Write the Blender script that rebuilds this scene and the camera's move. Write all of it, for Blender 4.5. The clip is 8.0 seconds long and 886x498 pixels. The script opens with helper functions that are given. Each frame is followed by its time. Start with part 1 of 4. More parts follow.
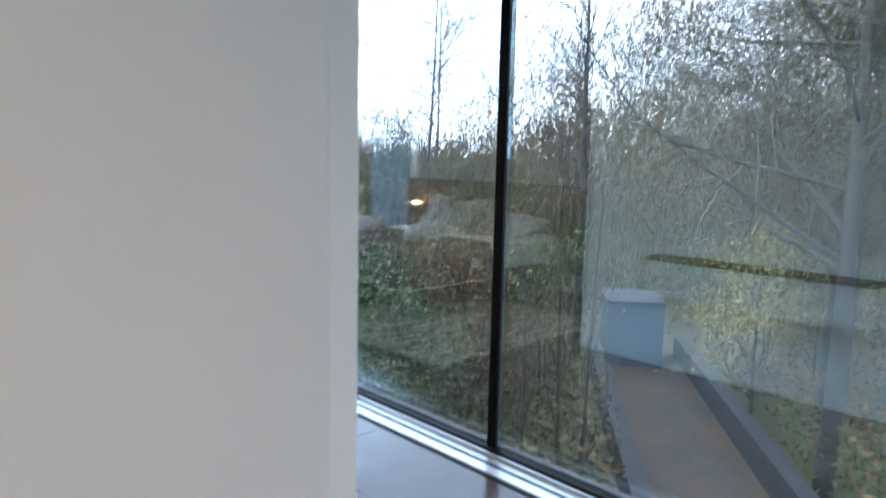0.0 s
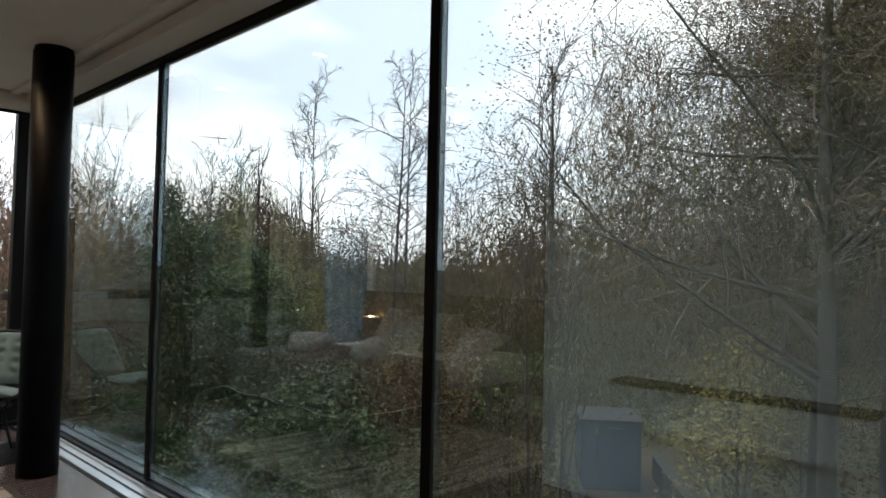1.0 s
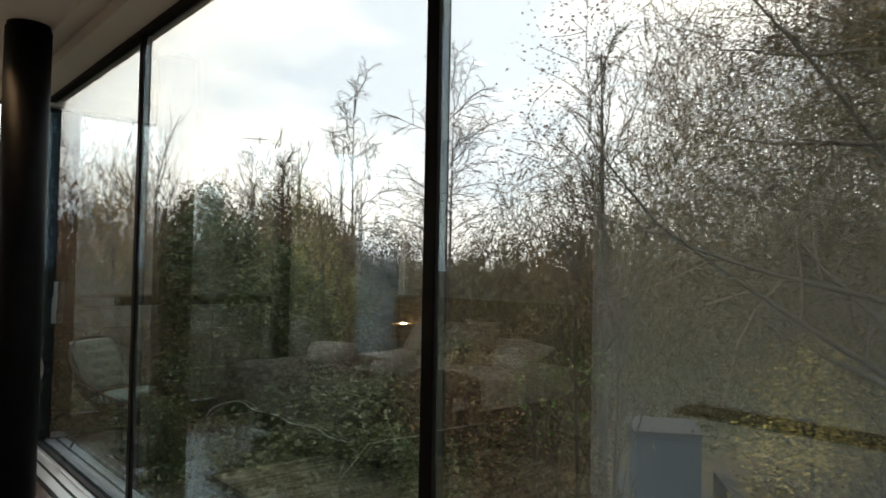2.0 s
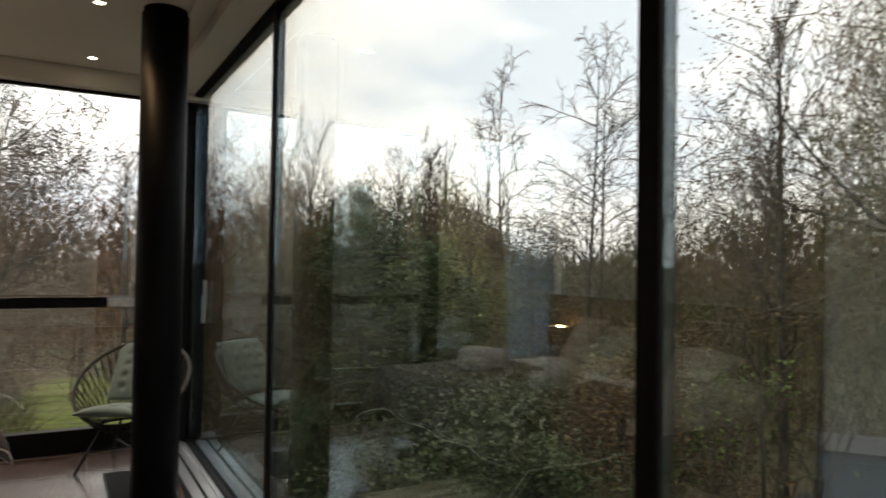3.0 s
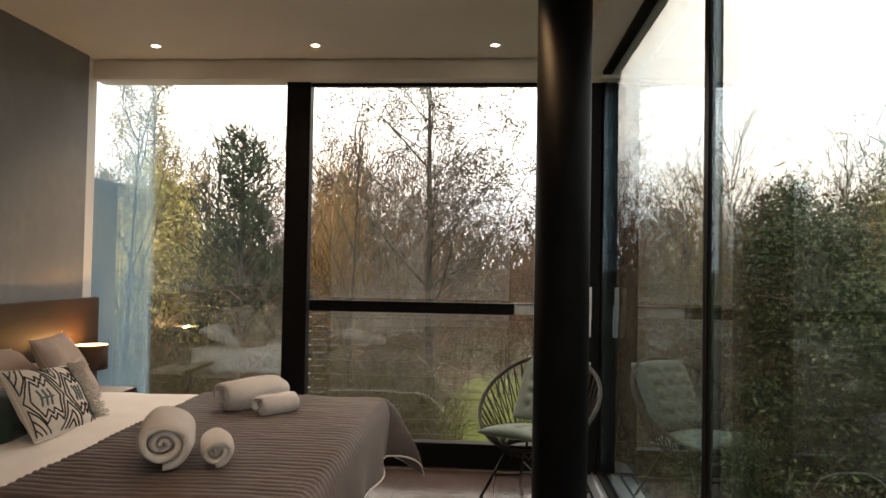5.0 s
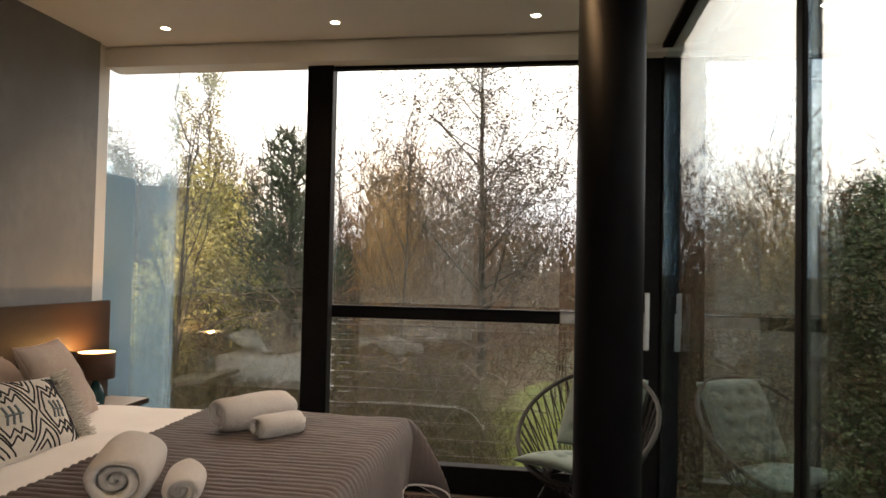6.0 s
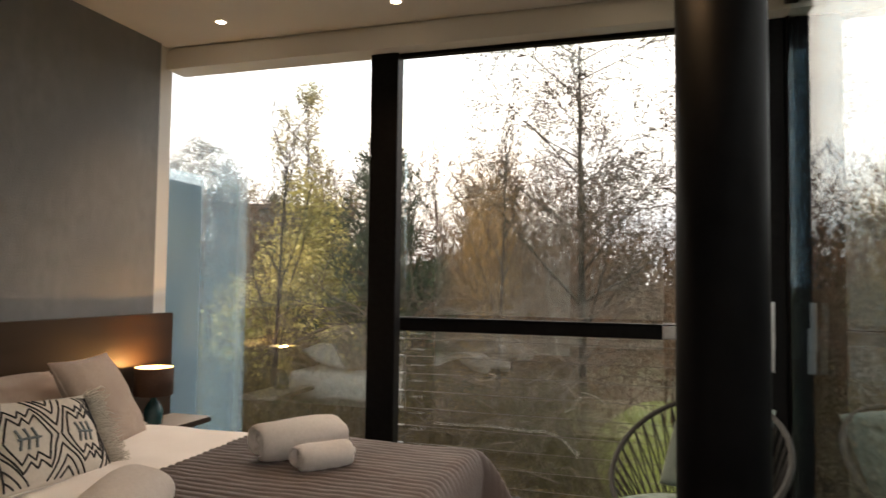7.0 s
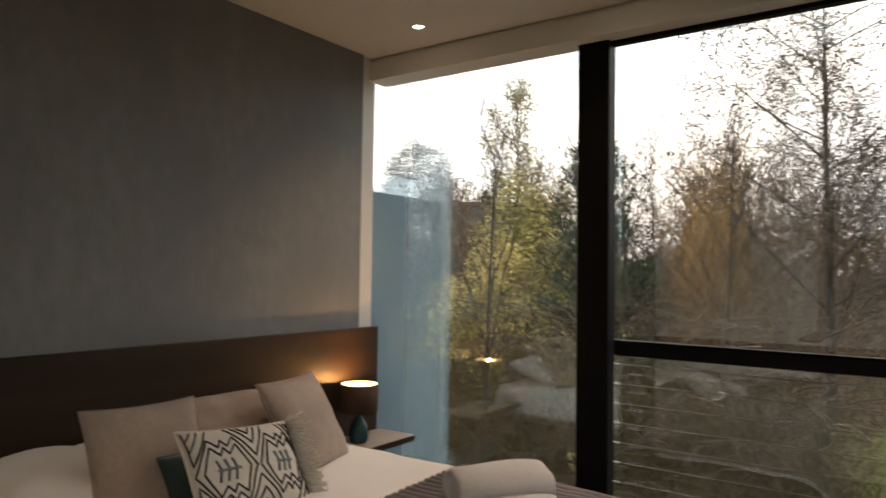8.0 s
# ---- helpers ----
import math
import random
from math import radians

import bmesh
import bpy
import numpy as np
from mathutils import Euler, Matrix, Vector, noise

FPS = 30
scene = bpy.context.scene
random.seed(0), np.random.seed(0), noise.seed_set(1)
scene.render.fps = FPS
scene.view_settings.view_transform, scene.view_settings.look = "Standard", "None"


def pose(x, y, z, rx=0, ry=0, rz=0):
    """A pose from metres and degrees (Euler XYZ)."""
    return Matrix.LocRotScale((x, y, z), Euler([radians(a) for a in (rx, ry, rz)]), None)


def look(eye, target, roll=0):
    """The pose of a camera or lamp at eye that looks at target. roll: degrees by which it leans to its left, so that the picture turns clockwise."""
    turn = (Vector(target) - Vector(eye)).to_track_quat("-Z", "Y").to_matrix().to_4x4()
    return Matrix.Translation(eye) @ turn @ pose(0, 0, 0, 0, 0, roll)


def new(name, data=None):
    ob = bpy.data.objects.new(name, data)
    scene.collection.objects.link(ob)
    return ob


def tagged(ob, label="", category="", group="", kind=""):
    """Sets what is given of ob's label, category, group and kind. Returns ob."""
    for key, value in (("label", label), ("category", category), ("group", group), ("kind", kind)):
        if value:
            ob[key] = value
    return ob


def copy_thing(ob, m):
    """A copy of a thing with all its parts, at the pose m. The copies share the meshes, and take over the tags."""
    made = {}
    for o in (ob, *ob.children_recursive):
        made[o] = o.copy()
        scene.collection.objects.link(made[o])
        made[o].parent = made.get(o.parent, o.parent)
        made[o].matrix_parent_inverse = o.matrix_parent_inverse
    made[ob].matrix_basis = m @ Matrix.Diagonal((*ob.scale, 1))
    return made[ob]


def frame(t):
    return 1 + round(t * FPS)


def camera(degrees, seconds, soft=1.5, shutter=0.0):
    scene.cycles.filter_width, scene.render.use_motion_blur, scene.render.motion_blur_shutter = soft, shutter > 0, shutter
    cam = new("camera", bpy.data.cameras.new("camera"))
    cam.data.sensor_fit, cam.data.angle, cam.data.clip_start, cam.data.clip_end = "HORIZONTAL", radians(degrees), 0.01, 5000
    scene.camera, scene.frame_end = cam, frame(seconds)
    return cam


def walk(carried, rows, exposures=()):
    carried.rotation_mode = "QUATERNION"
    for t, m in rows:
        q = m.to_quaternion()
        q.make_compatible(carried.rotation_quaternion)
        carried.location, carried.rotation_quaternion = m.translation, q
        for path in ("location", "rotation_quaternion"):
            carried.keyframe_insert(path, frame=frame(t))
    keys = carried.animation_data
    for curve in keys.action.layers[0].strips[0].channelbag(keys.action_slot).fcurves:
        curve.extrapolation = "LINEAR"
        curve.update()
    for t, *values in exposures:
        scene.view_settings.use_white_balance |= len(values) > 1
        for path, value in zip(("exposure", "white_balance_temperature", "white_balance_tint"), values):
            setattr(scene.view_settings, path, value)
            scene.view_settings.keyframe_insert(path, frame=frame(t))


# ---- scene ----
cam = camera(66.1, 8.0, shutter=0.4)
PATH = [
    (0, (1.198, 1.83, 1.363), (2.578, 3.254, 1.098), 1.3),
    (0.5, (1.438, 1.96, 1.359), (2.872, 3.354, 1.321), 1.2),
    (1, (1.684, 2.029, 1.361), (3.122, 3.418, 1.426), 1.3),
    (1.2, (1.795, 2.096, 1.364), (3.232, 3.485, 1.435), 1.1),
    (2.5, (2.489, 2.68, 1.382), (3.678, 4.287, 1.439), 1.1),
    (3, (2.577, 2.971, 1.39), (3.567, 4.708, 1.436), 0.9),
    (3.5, (2.633, 3.206, 1.387), (3.328, 5.081, 1.428), 1.0),
    (4, (2.695, 3.379, 1.392), (2.913, 5.367, 1.431), 0.8),
    (4.1, (2.699, 3.42, 1.389), (2.842, 5.414, 1.417), 0.5),
    (4.5, (2.69, 3.629, 1.357), (2.636, 5.627, 1.414), 0.9),
    (5, (2.755, 3.899, 1.361), (2.617, 5.894, 1.412), 1.0),
    (6.5, (2.887, 4.683, 1.337), (2.457, 6.635, 1.412), 1.0),
    (7, (2.906, 4.939, 1.319), (2.305, 6.845, 1.414), 0.7),
    (7.5, (2.875, 5.142, 1.417), (1.978, 6.929, 1.472), 1.1),
    (8, (2.773, 5.281, 1.443), (1.621, 6.915, 1.512), 0.8),
]
walk(cam, [(t, look(eye, target, roll)) for t, eye, target, roll in PATH],
     exposures=[(0.0, 1.5, 4950, 8), (0.5, 0.3, 5600, 9), (1.0, 0.1, 6100, 9), (2.5, 0.12, 7000, 11), (3.5, -0.05, 7000, 12), (4.5, 0.4, 7400, 13), (6.5, 0.4, 7400, 14), (7.2, 0.28, 7350, 14), (8.0, 0.0, 7150, 13)])

# ---------------- world, sun, exposure ----------------
world = bpy.data.worlds.new("overcast_sky")
scene.world = world
world.use_nodes = True
wn = world.node_tree
wn.nodes.clear()
w_out = wn.nodes.new("ShaderNodeOutputWorld")
w_bg = wn.nodes.new("ShaderNodeBackground")
w_sky = wn.nodes.new("ShaderNodeTexSky")
w_sky.sky_type = 'NISHITA'
w_sky.sun_disc = False
w_sky.sun_elevation = radians(24)
w_sky.sun_rotation = radians(-60)
w_sky.air_density, w_sky.dust_density, w_sky.ozone_density = 1.0, 4.0, 1.0
# broken cloud: soft grey-white over the clear sky colour
w_tc = wn.nodes.new("ShaderNodeTexCoord")
w_map = wn.nodes.new("ShaderNodeMapping")
w_map.inputs["Scale"].default_value = (1.0, 1.0, 2.6)
w_noise = wn.nodes.new("ShaderNodeTexNoise")
w_noise.inputs["Scale"].default_value = 2.2
w_noise.inputs["Detail"].default_value = 5.0
w_ramp = wn.nodes.new("ShaderNodeValToRGB")
w_ramp.color_ramp.elements[0].position, w_ramp.color_ramp.elements[0].color = 0.36, (13.0, 14.4, 16.4, 1)
w_ramp.color_ramp.elements[1].position, w_ramp.color_ramp.elements[1].color = 0.56, (23.0, 22.6, 22.0, 1)
w_mix = wn.nodes.new("ShaderNodeMixRGB")
w_mix.inputs[0].default_value = 0.82
wn.links.new(w_tc.outputs["Generated"], w_map.inputs[0])
wn.links.new(w_map.outputs[0], w_noise.inputs["Vector"])
wn.links.new(w_noise.outputs["Fac"], w_ramp.inputs[0])
wn.links.new(w_sky.outputs[0], w_mix.inputs[1])
wn.links.new(w_ramp.outputs[0], w_mix.inputs[2])
wn.links.new(w_mix.outputs[0], w_bg.inputs[0])
w_bg.inputs[1].default_value = 0.15
wn.links.new(w_bg.outputs[0], w_out.inputs[0])

sun = new("sun", bpy.data.lights.new("sun", 'SUN'))
sun.data.energy, sun.data.angle, sun.data.color = 1.5, radians(14), (1.0, 0.94, 0.85)
sun.matrix_world = pose(0, 0, 20, 66, 0, -120)

# ---------------- materials ----------------
def mat(name, base, rough=0.6, metal=0.0, var=0.0, scale=8.0, bump=0.0, bscale=60.0, second=None, sscale=1.5,
        obrand=0.0, island=0.0, sheen=0.0, stretch=(1, 1, 1), spec=0.5, coords="Object"):
    """Principled material: base colour varied at two scales, with fine relief."""
    m = bpy.data.materials.new(name)
    m.use_nodes = True
    nt = m.node_tree
    b = nt.nodes["Principled BSDF"]
    b.inputs["Roughness"].default_value = rough
    b.inputs["Metallic"].default_value = metal
    b.inputs["Specular IOR Level"].default_value = spec
    if sheen:
        b.inputs["Sheen Weight"].default_value = sheen
    tc = nt.nodes.new("ShaderNodeTexCoord")
    mp = nt.nodes.new("ShaderNodeMapping")
    mp.inputs["Scale"].default_value = stretch
    nt.links.new(tc.outputs[coords], mp.inputs[0])
    last = None
    n1 = nt.nodes.new("ShaderNodeTexNoise")
    n1.inputs["Scale"].default_value = scale
    n1.inputs["Detail"].default_value = 6
    nt.links.new(mp.outputs[0], n1.inputs["Vector"])
    r1 = nt.nodes.new("ShaderNodeValToRGB")
    lo = [max(0, c * (1 - var)) for c in base[:3]]
    hi = [min(1, c * (1 + var)) for c in base[:3]]
    r1.color_ramp.elements[0].position, r1.color_ramp.elements[1].position = 0.3, 0.7
    r1.color_ramp.elements[0].color = (*lo, 1)
    r1.color_ramp.elements[1].color = (*hi, 1)
    nt.links.new(n1.outputs["Fac"], r1.inputs[0])
    last = r1.outputs[0]
    if second:
        n2 = nt.nodes.new("ShaderNodeTexNoise")
        n2.inputs["Scale"].default_value = sscale
        n2.inputs["Detail"].default_value = 4
        nt.links.new(mp.outputs[0], n2.inputs["Vector"])
        rr = nt.nodes.new("ShaderNodeValToRGB")
        rr.color_ramp.elements[0].position, rr.color_ramp.elements[1].position = 0.42, 0.6
        nt.links.new(n2.outputs["Fac"], rr.inputs[0])
        mx = nt.nodes.new("ShaderNodeMixRGB")
        nt.links.new(rr.outputs[0], mx.inputs[0])
        nt.links.new(last, mx.inputs[1])
        mx.inputs[2].default_value = (*second, 1)
        last = mx.outputs[0]
    if obrand or island:
        src = nt.nodes.new("ShaderNodeObjectInfo").outputs["Random"] if obrand else nt.nodes.new("ShaderNodeNewGeometry").outputs["Random Per Island"]
        amt = obrand or island
        mr = nt.nodes.new("ShaderNodeMapRange")
        mr.inputs["To Min"].default_value, mr.inputs["To Max"].default_value = 1 - amt, 1 + amt
        nt.links.new(src, mr.inputs["Value"])
        hs = nt.nodes.new("ShaderNodeHueSaturation")
        nt.links.new(mr.outputs[0], hs.inputs["Value"])
        nt.links.new(last, hs.inputs["Color"])
        last = hs.outputs[0]
    nt.links.new(last, b.inputs["Base Color"])
    if bump:
        nb = nt.nodes.new("ShaderNodeTexNoise")
        nb.inputs["Scale"].default_value = bscale
        nb.inputs["Detail"].default_value = 4
        nt.links.new(mp.outputs[0], nb.inputs["Vector"])
        bp = nt.nodes.new("ShaderNodeBump")
        bp.inputs["Strength"].default_value = bump
        bp.inputs["Distance"].default_value = 0.01
        nt.links.new(nb.outputs["Fac"], bp.inputs["Height"])
        nt.links.new(bp.outputs[0], b.inputs["Normal"])
    return m


def glass_mat(name, face_on, tint, sheen=(0.70, 0.89, 1.0)):
    m = bpy.data.materials.new(name)
    m.use_nodes = True
    nt = m.node_tree
    nt.nodes.clear()
    out = nt.nodes.new("ShaderNodeOutputMaterial")
    lw = nt.nodes.new("ShaderNodeLayerWeight")
    lw.inputs["Blend"].default_value = 0.5
    pw = nt.nodes.new("ShaderNodeMath")
    pw.operation = 'POWER'
    pw.inputs[1].default_value = 4.0
    nt.links.new(lw.outputs["Facing"], pw.inputs[0])
    fr = nt.nodes.new("ShaderNodeMapRange")
    fr.inputs["To Min"].default_value, fr.inputs["To Max"].default_value = face_on, 1.0
    nt.links.new(pw.outputs[0], fr.inputs["Value"])
    tr = nt.nodes.new("ShaderNodeBsdfTransparent")
    tr.inputs[0].default_value = (*tint, 1)
    gl = nt.nodes.new("ShaderNodeBsdfGlossy")
    gl.inputs["Roughness"].default_value = 0.0
    gl.inputs["Color"].default_value = (*sheen, 1)
    mx = nt.nodes.new("ShaderNodeMixShader")
    nt.links.new(fr.outputs[0], mx.inputs[0])
    nt.links.new(tr.outputs[0], mx.inputs[1])
    nt.links.new(gl.outputs[0], mx.inputs[2])
    nt.links.new(mx.outputs[0], out.inputs[0])
    return m


def veil_mat(name):
    m = bpy.data.materials.new(name)
    m.use_nodes = True
    nt = m.node_tree
    nt.nodes.clear()
    out = nt.nodes.new("ShaderNodeOutputMaterial")
    tr = nt.nodes.new("ShaderNodeBsdfTransparent")
    tr.inputs[0].default_value = (0.98, 0.99, 1.0, 1)
    df = nt.nodes.new("ShaderNodeBsdfTranslucent")
    df.inputs[0].default_value = (0.30, 0.47, 0.58, 1)
    d2 = nt.nodes.new("ShaderNodeBsdfDiffuse")
    d2.inputs[0].default_value = (0.30, 0.47, 0.58, 1)
    a = nt.nodes.new("ShaderNodeMixShader")
    a.inputs[0].default_value = 0.5
    nt.links.new(df.outputs[0], a.inputs[1])
    nt.links.new(d2.outputs[0], a.inputs[2])
    n = nt.nodes.new("ShaderNodeTexNoise")
    n.inputs["Scale"].default_value = 6
    mr = nt.nodes.new("ShaderNodeMapRange")
    mr.inputs["To Min"].default_value, mr.inputs["To Max"].default_value = 0.17, 0.215
    nt.links.new(n.outputs["Fac"], mr.inputs["Value"])
    mx = nt.nodes.new("ShaderNodeMixShader")
    nt.links.new(mr.outputs[0], mx.inputs[0])
    nt.links.new(tr.outputs[0], mx.inputs[1])
    nt.links.new(a.outputs[0], mx.inputs[2])
    nt.links.new(mx.outputs[0], out.inputs[0])
    return m


def glow_mat(name, colour, strength):
    m = bpy.data.materials.new(name)
    m.use_nodes = True
    b = m.node_tree.nodes["Principled BSDF"]
    b.inputs["Base Color"].default_value = (*colour, 1)
    b.inputs["Emission Color"].default_value = (*colour, 1)
    b.inputs["Emission Strength"].default_value = strength
    return m


M_WHITE = mat("white_wall_paint", (0.78, 0.74, 0.69), 0.75, var=0.03, scale=3, bump=0.06, bscale=250)
M_CEIL = mat("ceiling_paint", (0.76, 0.72, 0.66), 0.8, var=0.03, scale=2, bump=0.04, bscale=200)
M_GREY = mat("grey_textile_wallpaper", (0.235, 0.235, 0.24), 0.85, var=0.10, scale=14, bump=0.4, bscale=160, second=(0.205, 0.205, 0.213), sscale=1.6, stretch=(1, 1, 0.6), sheen=0.1)
M_FRAME = mat("black_powder_coat", (0.006, 0.006, 0.007), 0.45, spec=0.1, var=0.25, scale=30, bump=0.05, bscale=300)
M_COLUMN = mat("black_satin_steel", (0.007, 0.0075, 0.009), 0.5, spec=0.05, var=0.3, scale=5, bump=0.04, bscale=40)
M_ALU = mat("brushed_aluminium", (0.62, 0.63, 0.65), 0.35, 0.9, var=0.1, scale=20, stretch=(1, 0.05, 1), bump=0.05)
M_SILVER = mat("galvanised_bracket", (0.5, 0.5, 0.5), 0.45, 0.6, var=0.2, scale=25, bump=0.1)
M_STEEL = mat("steel_cable", (0.16, 0.15, 0.14), 0.5, 0.9, var=0.1, scale=50)
M_FLOOR = mat("brown_polished_floor_tile", (0.085, 0.062, 0.057), 0.17, var=0.15, scale=6, second=(0.068, 0.05, 0.045), sscale=2.0, bump=0.02, bscale=80, obrand=0.05)
M_GROUT = mat("dark_grout", (0.12, 0.1, 0.09), 0.8, var=0.2, scale=40)
M_GLASS = glass_mat("window_glass", 0.16, (0.965, 0.965, 0.955))
M_SOLAR = glass_mat("solar_control_glass", 0.14, (0.815, 0.825, 0.805))
M_VEIL = veil_mat("translucent_blue_veil")
M_WALNUT = mat("dark_walnut_veneer", (0.034, 0.019, 0.011), 0.48, spec=0.25, var=0.35, scale=6, second=(0.022, 0.013, 0.008), sscale=3, stretch=(1, 0.12, 1.4), bump=0.06, bscale=60)
M_BARK = mat("grey_brown_bark", (0.03, 0.025, 0.02), 0.95, var=0.4, scale=9, second=(0.042, 0.042, 0.032), sscale=2, bump=0.6, bscale=25, obrand=0.25)
M_TWIG = mat("bare_twigs", (0.085, 0.066, 0.05), 0.95, var=0.3, scale=5, obrand=0.3)
M_TWIG_RED = mat("russet_twigs", (0.19, 0.105, 0.06), 0.95, var=0.35, scale=0.5, second=(0.12, 0.085, 0.055), sscale=0.2, island=0.35)
M_TWIG_OLIVE = mat("olive_brown_twigs", (0.09, 0.06, 0.024), 0.95, var=0.35, scale=0.5, second=(0.055, 0.062, 0.02), sscale=0.18, island=0.35)
M_TWIG_GOLD = mat("golden_stems", (0.40, 0.25, 0.09), 0.9, var=0.3, scale=0.6, second=(0.30, 0.19, 0.07), sscale=0.3, island=0.3)
M_LEAF_Y = mat("yellow_autumn_leaves", (0.42, 0.35, 0.12), 0.7, var=0.4, scale=3, island=0.35, second=(0.31, 0.29, 0.11), sscale=0.8)
M_LEAF_G = mat("dark_ivy_leaves", (0.032, 0.06, 0.014), 0.5, var=0.4, scale=3, island=0.45, second=(0.055, 0.066, 0.018), sscale=0.7)
M_LEAF_B = mat("brown_dead_leaves", (0.12, 0.074, 0.03), 0.8, var=0.4, scale=3, island=0.5, second=(0.08, 0.072, 0.026), sscale=0.6)
M_LEAF_O = mat("olive_brown_leaves", (0.105, 0.066, 0.02), 0.75, var=0.4, scale=3, island=0.4, second=(0.06, 0.06, 0.02), sscale=0.5)
M_LEAF_L = mat("fresh_green_leaves", (0.12, 0.2, 0.04), 0.5, var=0.3, scale=3, island=0.3)
M_LEAF_D = mat("dark_withered_leaves", (0.05, 0.034, 0.02), 0.8, var=0.4, scale=3, island=0.4)
M_LEAF_YG = mat("yellow_green_leaves", (0.60, 0.51, 0.19), 0.7, var=0.45, scale=1.2, island=0.45, second=(0.27, 0.26, 0.085), sscale=0.7)
M_NEEDLE = mat("pine_needles", (0.026, 0.045, 0.018), 0.7, var=0.35, scale=3, island=0.4)
M_GROUND = mat("leaf_litter_ground", (0.105, 0.08, 0.045), 0.95, var=0.5, scale=4, second=(0.075, 0.08, 0.028), sscale=0.16, bump=0.8, bscale=7)
M_LAWN = mat("mown_lawn", (0.12, 0.15, 0.02), 0.9, var=0.3, scale=3, second=(0.15, 0.18, 0.045), sscale=0.4, bump=0.7, bscale=30)
M_PATH = mat("leaf_strewn_path", (0.062, 0.05, 0.042), 0.9, var=0.5, scale=14, second=(0.085, 0.056, 0.034), sscale=0.9, bump=0.6, bscale=40)
M_RENDER = mat("grey_render_facade", (0.20, 0.215, 0.225), 0.85, var=0.1, scale=1.5, second=(0.17, 0.185, 0.19), sscale=0.4)
M_SHED = mat("blue_grey_shed_paint", (0.06, 0.09, 0.13), 0.7, var=0.12, scale=4, bump=0.2, bscale=30)
M_DARKPANEL = mat("dark_fence_board", (0.03, 0.03, 0.034), 0.7, var=0.3, scale=6, bump=0.2)

# ---------------- mesh helpers ----------------
def mesh_from(name, verts, faces, smooth=False):
    me = bpy.data.meshes.new(name)
    me.from_pydata(verts, [], faces)
    me.update()
    if smooth:
        me.polygons.foreach_set("use_smooth", [True] * len(me.polygons))
    return me


def box_bm(lo, hi, bevel=0.0, segs=1):
    bm = bmesh.new()
    bmesh.ops.create_cube(bm, size=1.0)
    for v in bm.verts:
        v.co = Vector([lo[i] + (v.co[i] + 0.5) * (hi[i] - lo[i]) for i in range(3)])
    if bevel:
        bmesh.ops.bevel(bm, geom=bm.edges[:], offset=bevel, segments=segs, affect='EDGES', profile=0.7)
    return bm


def cyl_bm(p, q, r0, r1=None, n=16, bevel=0.0):
    """A tapered rod from p to q."""
    bm = bmesh.new()
    p, q = Vector(p), Vector(q)
    d = q - p
    bmesh.ops.create_cone(bm, cap_ends=True, segments=n, radius1=r0, radius2=r0 if r1 is None else r1, depth=d.length)
    if bevel:
        bmesh.ops.bevel(bm, geom=[e for e in bm.edges if len(e.link_faces) == 2 and any(len(f.verts) > 4 for f in e.link_faces)], offset=bevel, segments=2, affect='EDGES')
    bmesh.ops.transform(bm, verts=bm.verts, matrix=Matrix.Translation((p + q) / 2) @ d.to_track_quat('Z', 'Y').to_matrix().to_4x4())
    for f in bm.faces:
        f.smooth = len(f.verts) == 4
    return bm


def join_bm(*bms):
    out = bmesh.new()
    for b in bms:
        me = bpy.data.meshes.new("tmp")
        b.to_mesh(me)
        out.from_mesh(me)
        bpy.data.meshes.remove(me)
        b.free()
    return out


def obj(name, data, material, parent=None, label="", category="", group="", kind=""):
    if isinstance(data, bmesh.types.BMesh):
        me = bpy.data.meshes.new(name)
        data.to_mesh(me)
        data.free()
        data = me
    ob = new(name, data)
    if material and not data.materials:
        data.materials.append(material)
    if parent:
        ob.parent = parent
    return tagged(ob, label, category, group, kind)


def part(name, bm, material, parent, label=""):
    return obj(name, bm, material, parent, label)


def thing(name, label, category, group="", kind="", at=None):
    ob = new(name)
    ob.empty_display_size = 0.1
    if at is not None:
        ob.matrix_basis = at
    return tagged(ob, label, category, group, kind)


# ---------------- the room's shell ----------------
H = 2.76            # ceiling
XG = 3.50           # inner face line of the long glass wall
YF = 8.53           # inner face line of the end glazing
YG = 8.86           # plane of the outer glass skin, set off beyond the end frames
SOF = 2.62          # underside of the pelmet at the end
SOG = 2.665         # underside of the pelmet along the glass wall

floor = obj("floor", box_bm((-3.2, -1.6, -0.25), (XG + 0.12, YF + 0.09, -0.006)), M_GROUT, label="brown polished tiles with thin dark joints", category="floor", kind="structure")
ceiling = obj("ceiling", box_bm((-3.2, -1.6, H), (XG + 0.12, YF + 0.09, H + 0.3)), M_CEIL, label="warm white painted plaster ceiling", category="ceiling", kind="structure")
obj("pelmet_end", box_bm((-0.02, 8.42, SOF), (XG + 0.1, YF + 0.06, H - 0.022)), M_CEIL, label="white boxed pelmet over the end window", category="pelmet", kind="structure")
obj("pelmet_end_reveal", box_bm((0.0, 8.44, H - 0.022), (XG + 0.1, YF + 0.06, H)), M_CEIL, label="recessed shadow gap above pelmet", category="trim", kind="structure")
obj("pelmet_side", join_bm(box_bm((3.30, -1.6, SOG), (XG + 0.1, 8.42, H - 0.018)), box_bm((3.18, -1.6, H - 0.03), (3.235, 8.42, H))), M_CEIL, label="white stepped pelmet along the glass wall", category="pelmet", kind="structure")
obj("pelmet_side_reveal", box_bm((3.325, -1.6, H - 0.018), (XG + 0.1, 8.42, H)), M_CEIL, label="recessed shadow gap above side pelmet", category="trim", kind="structure")

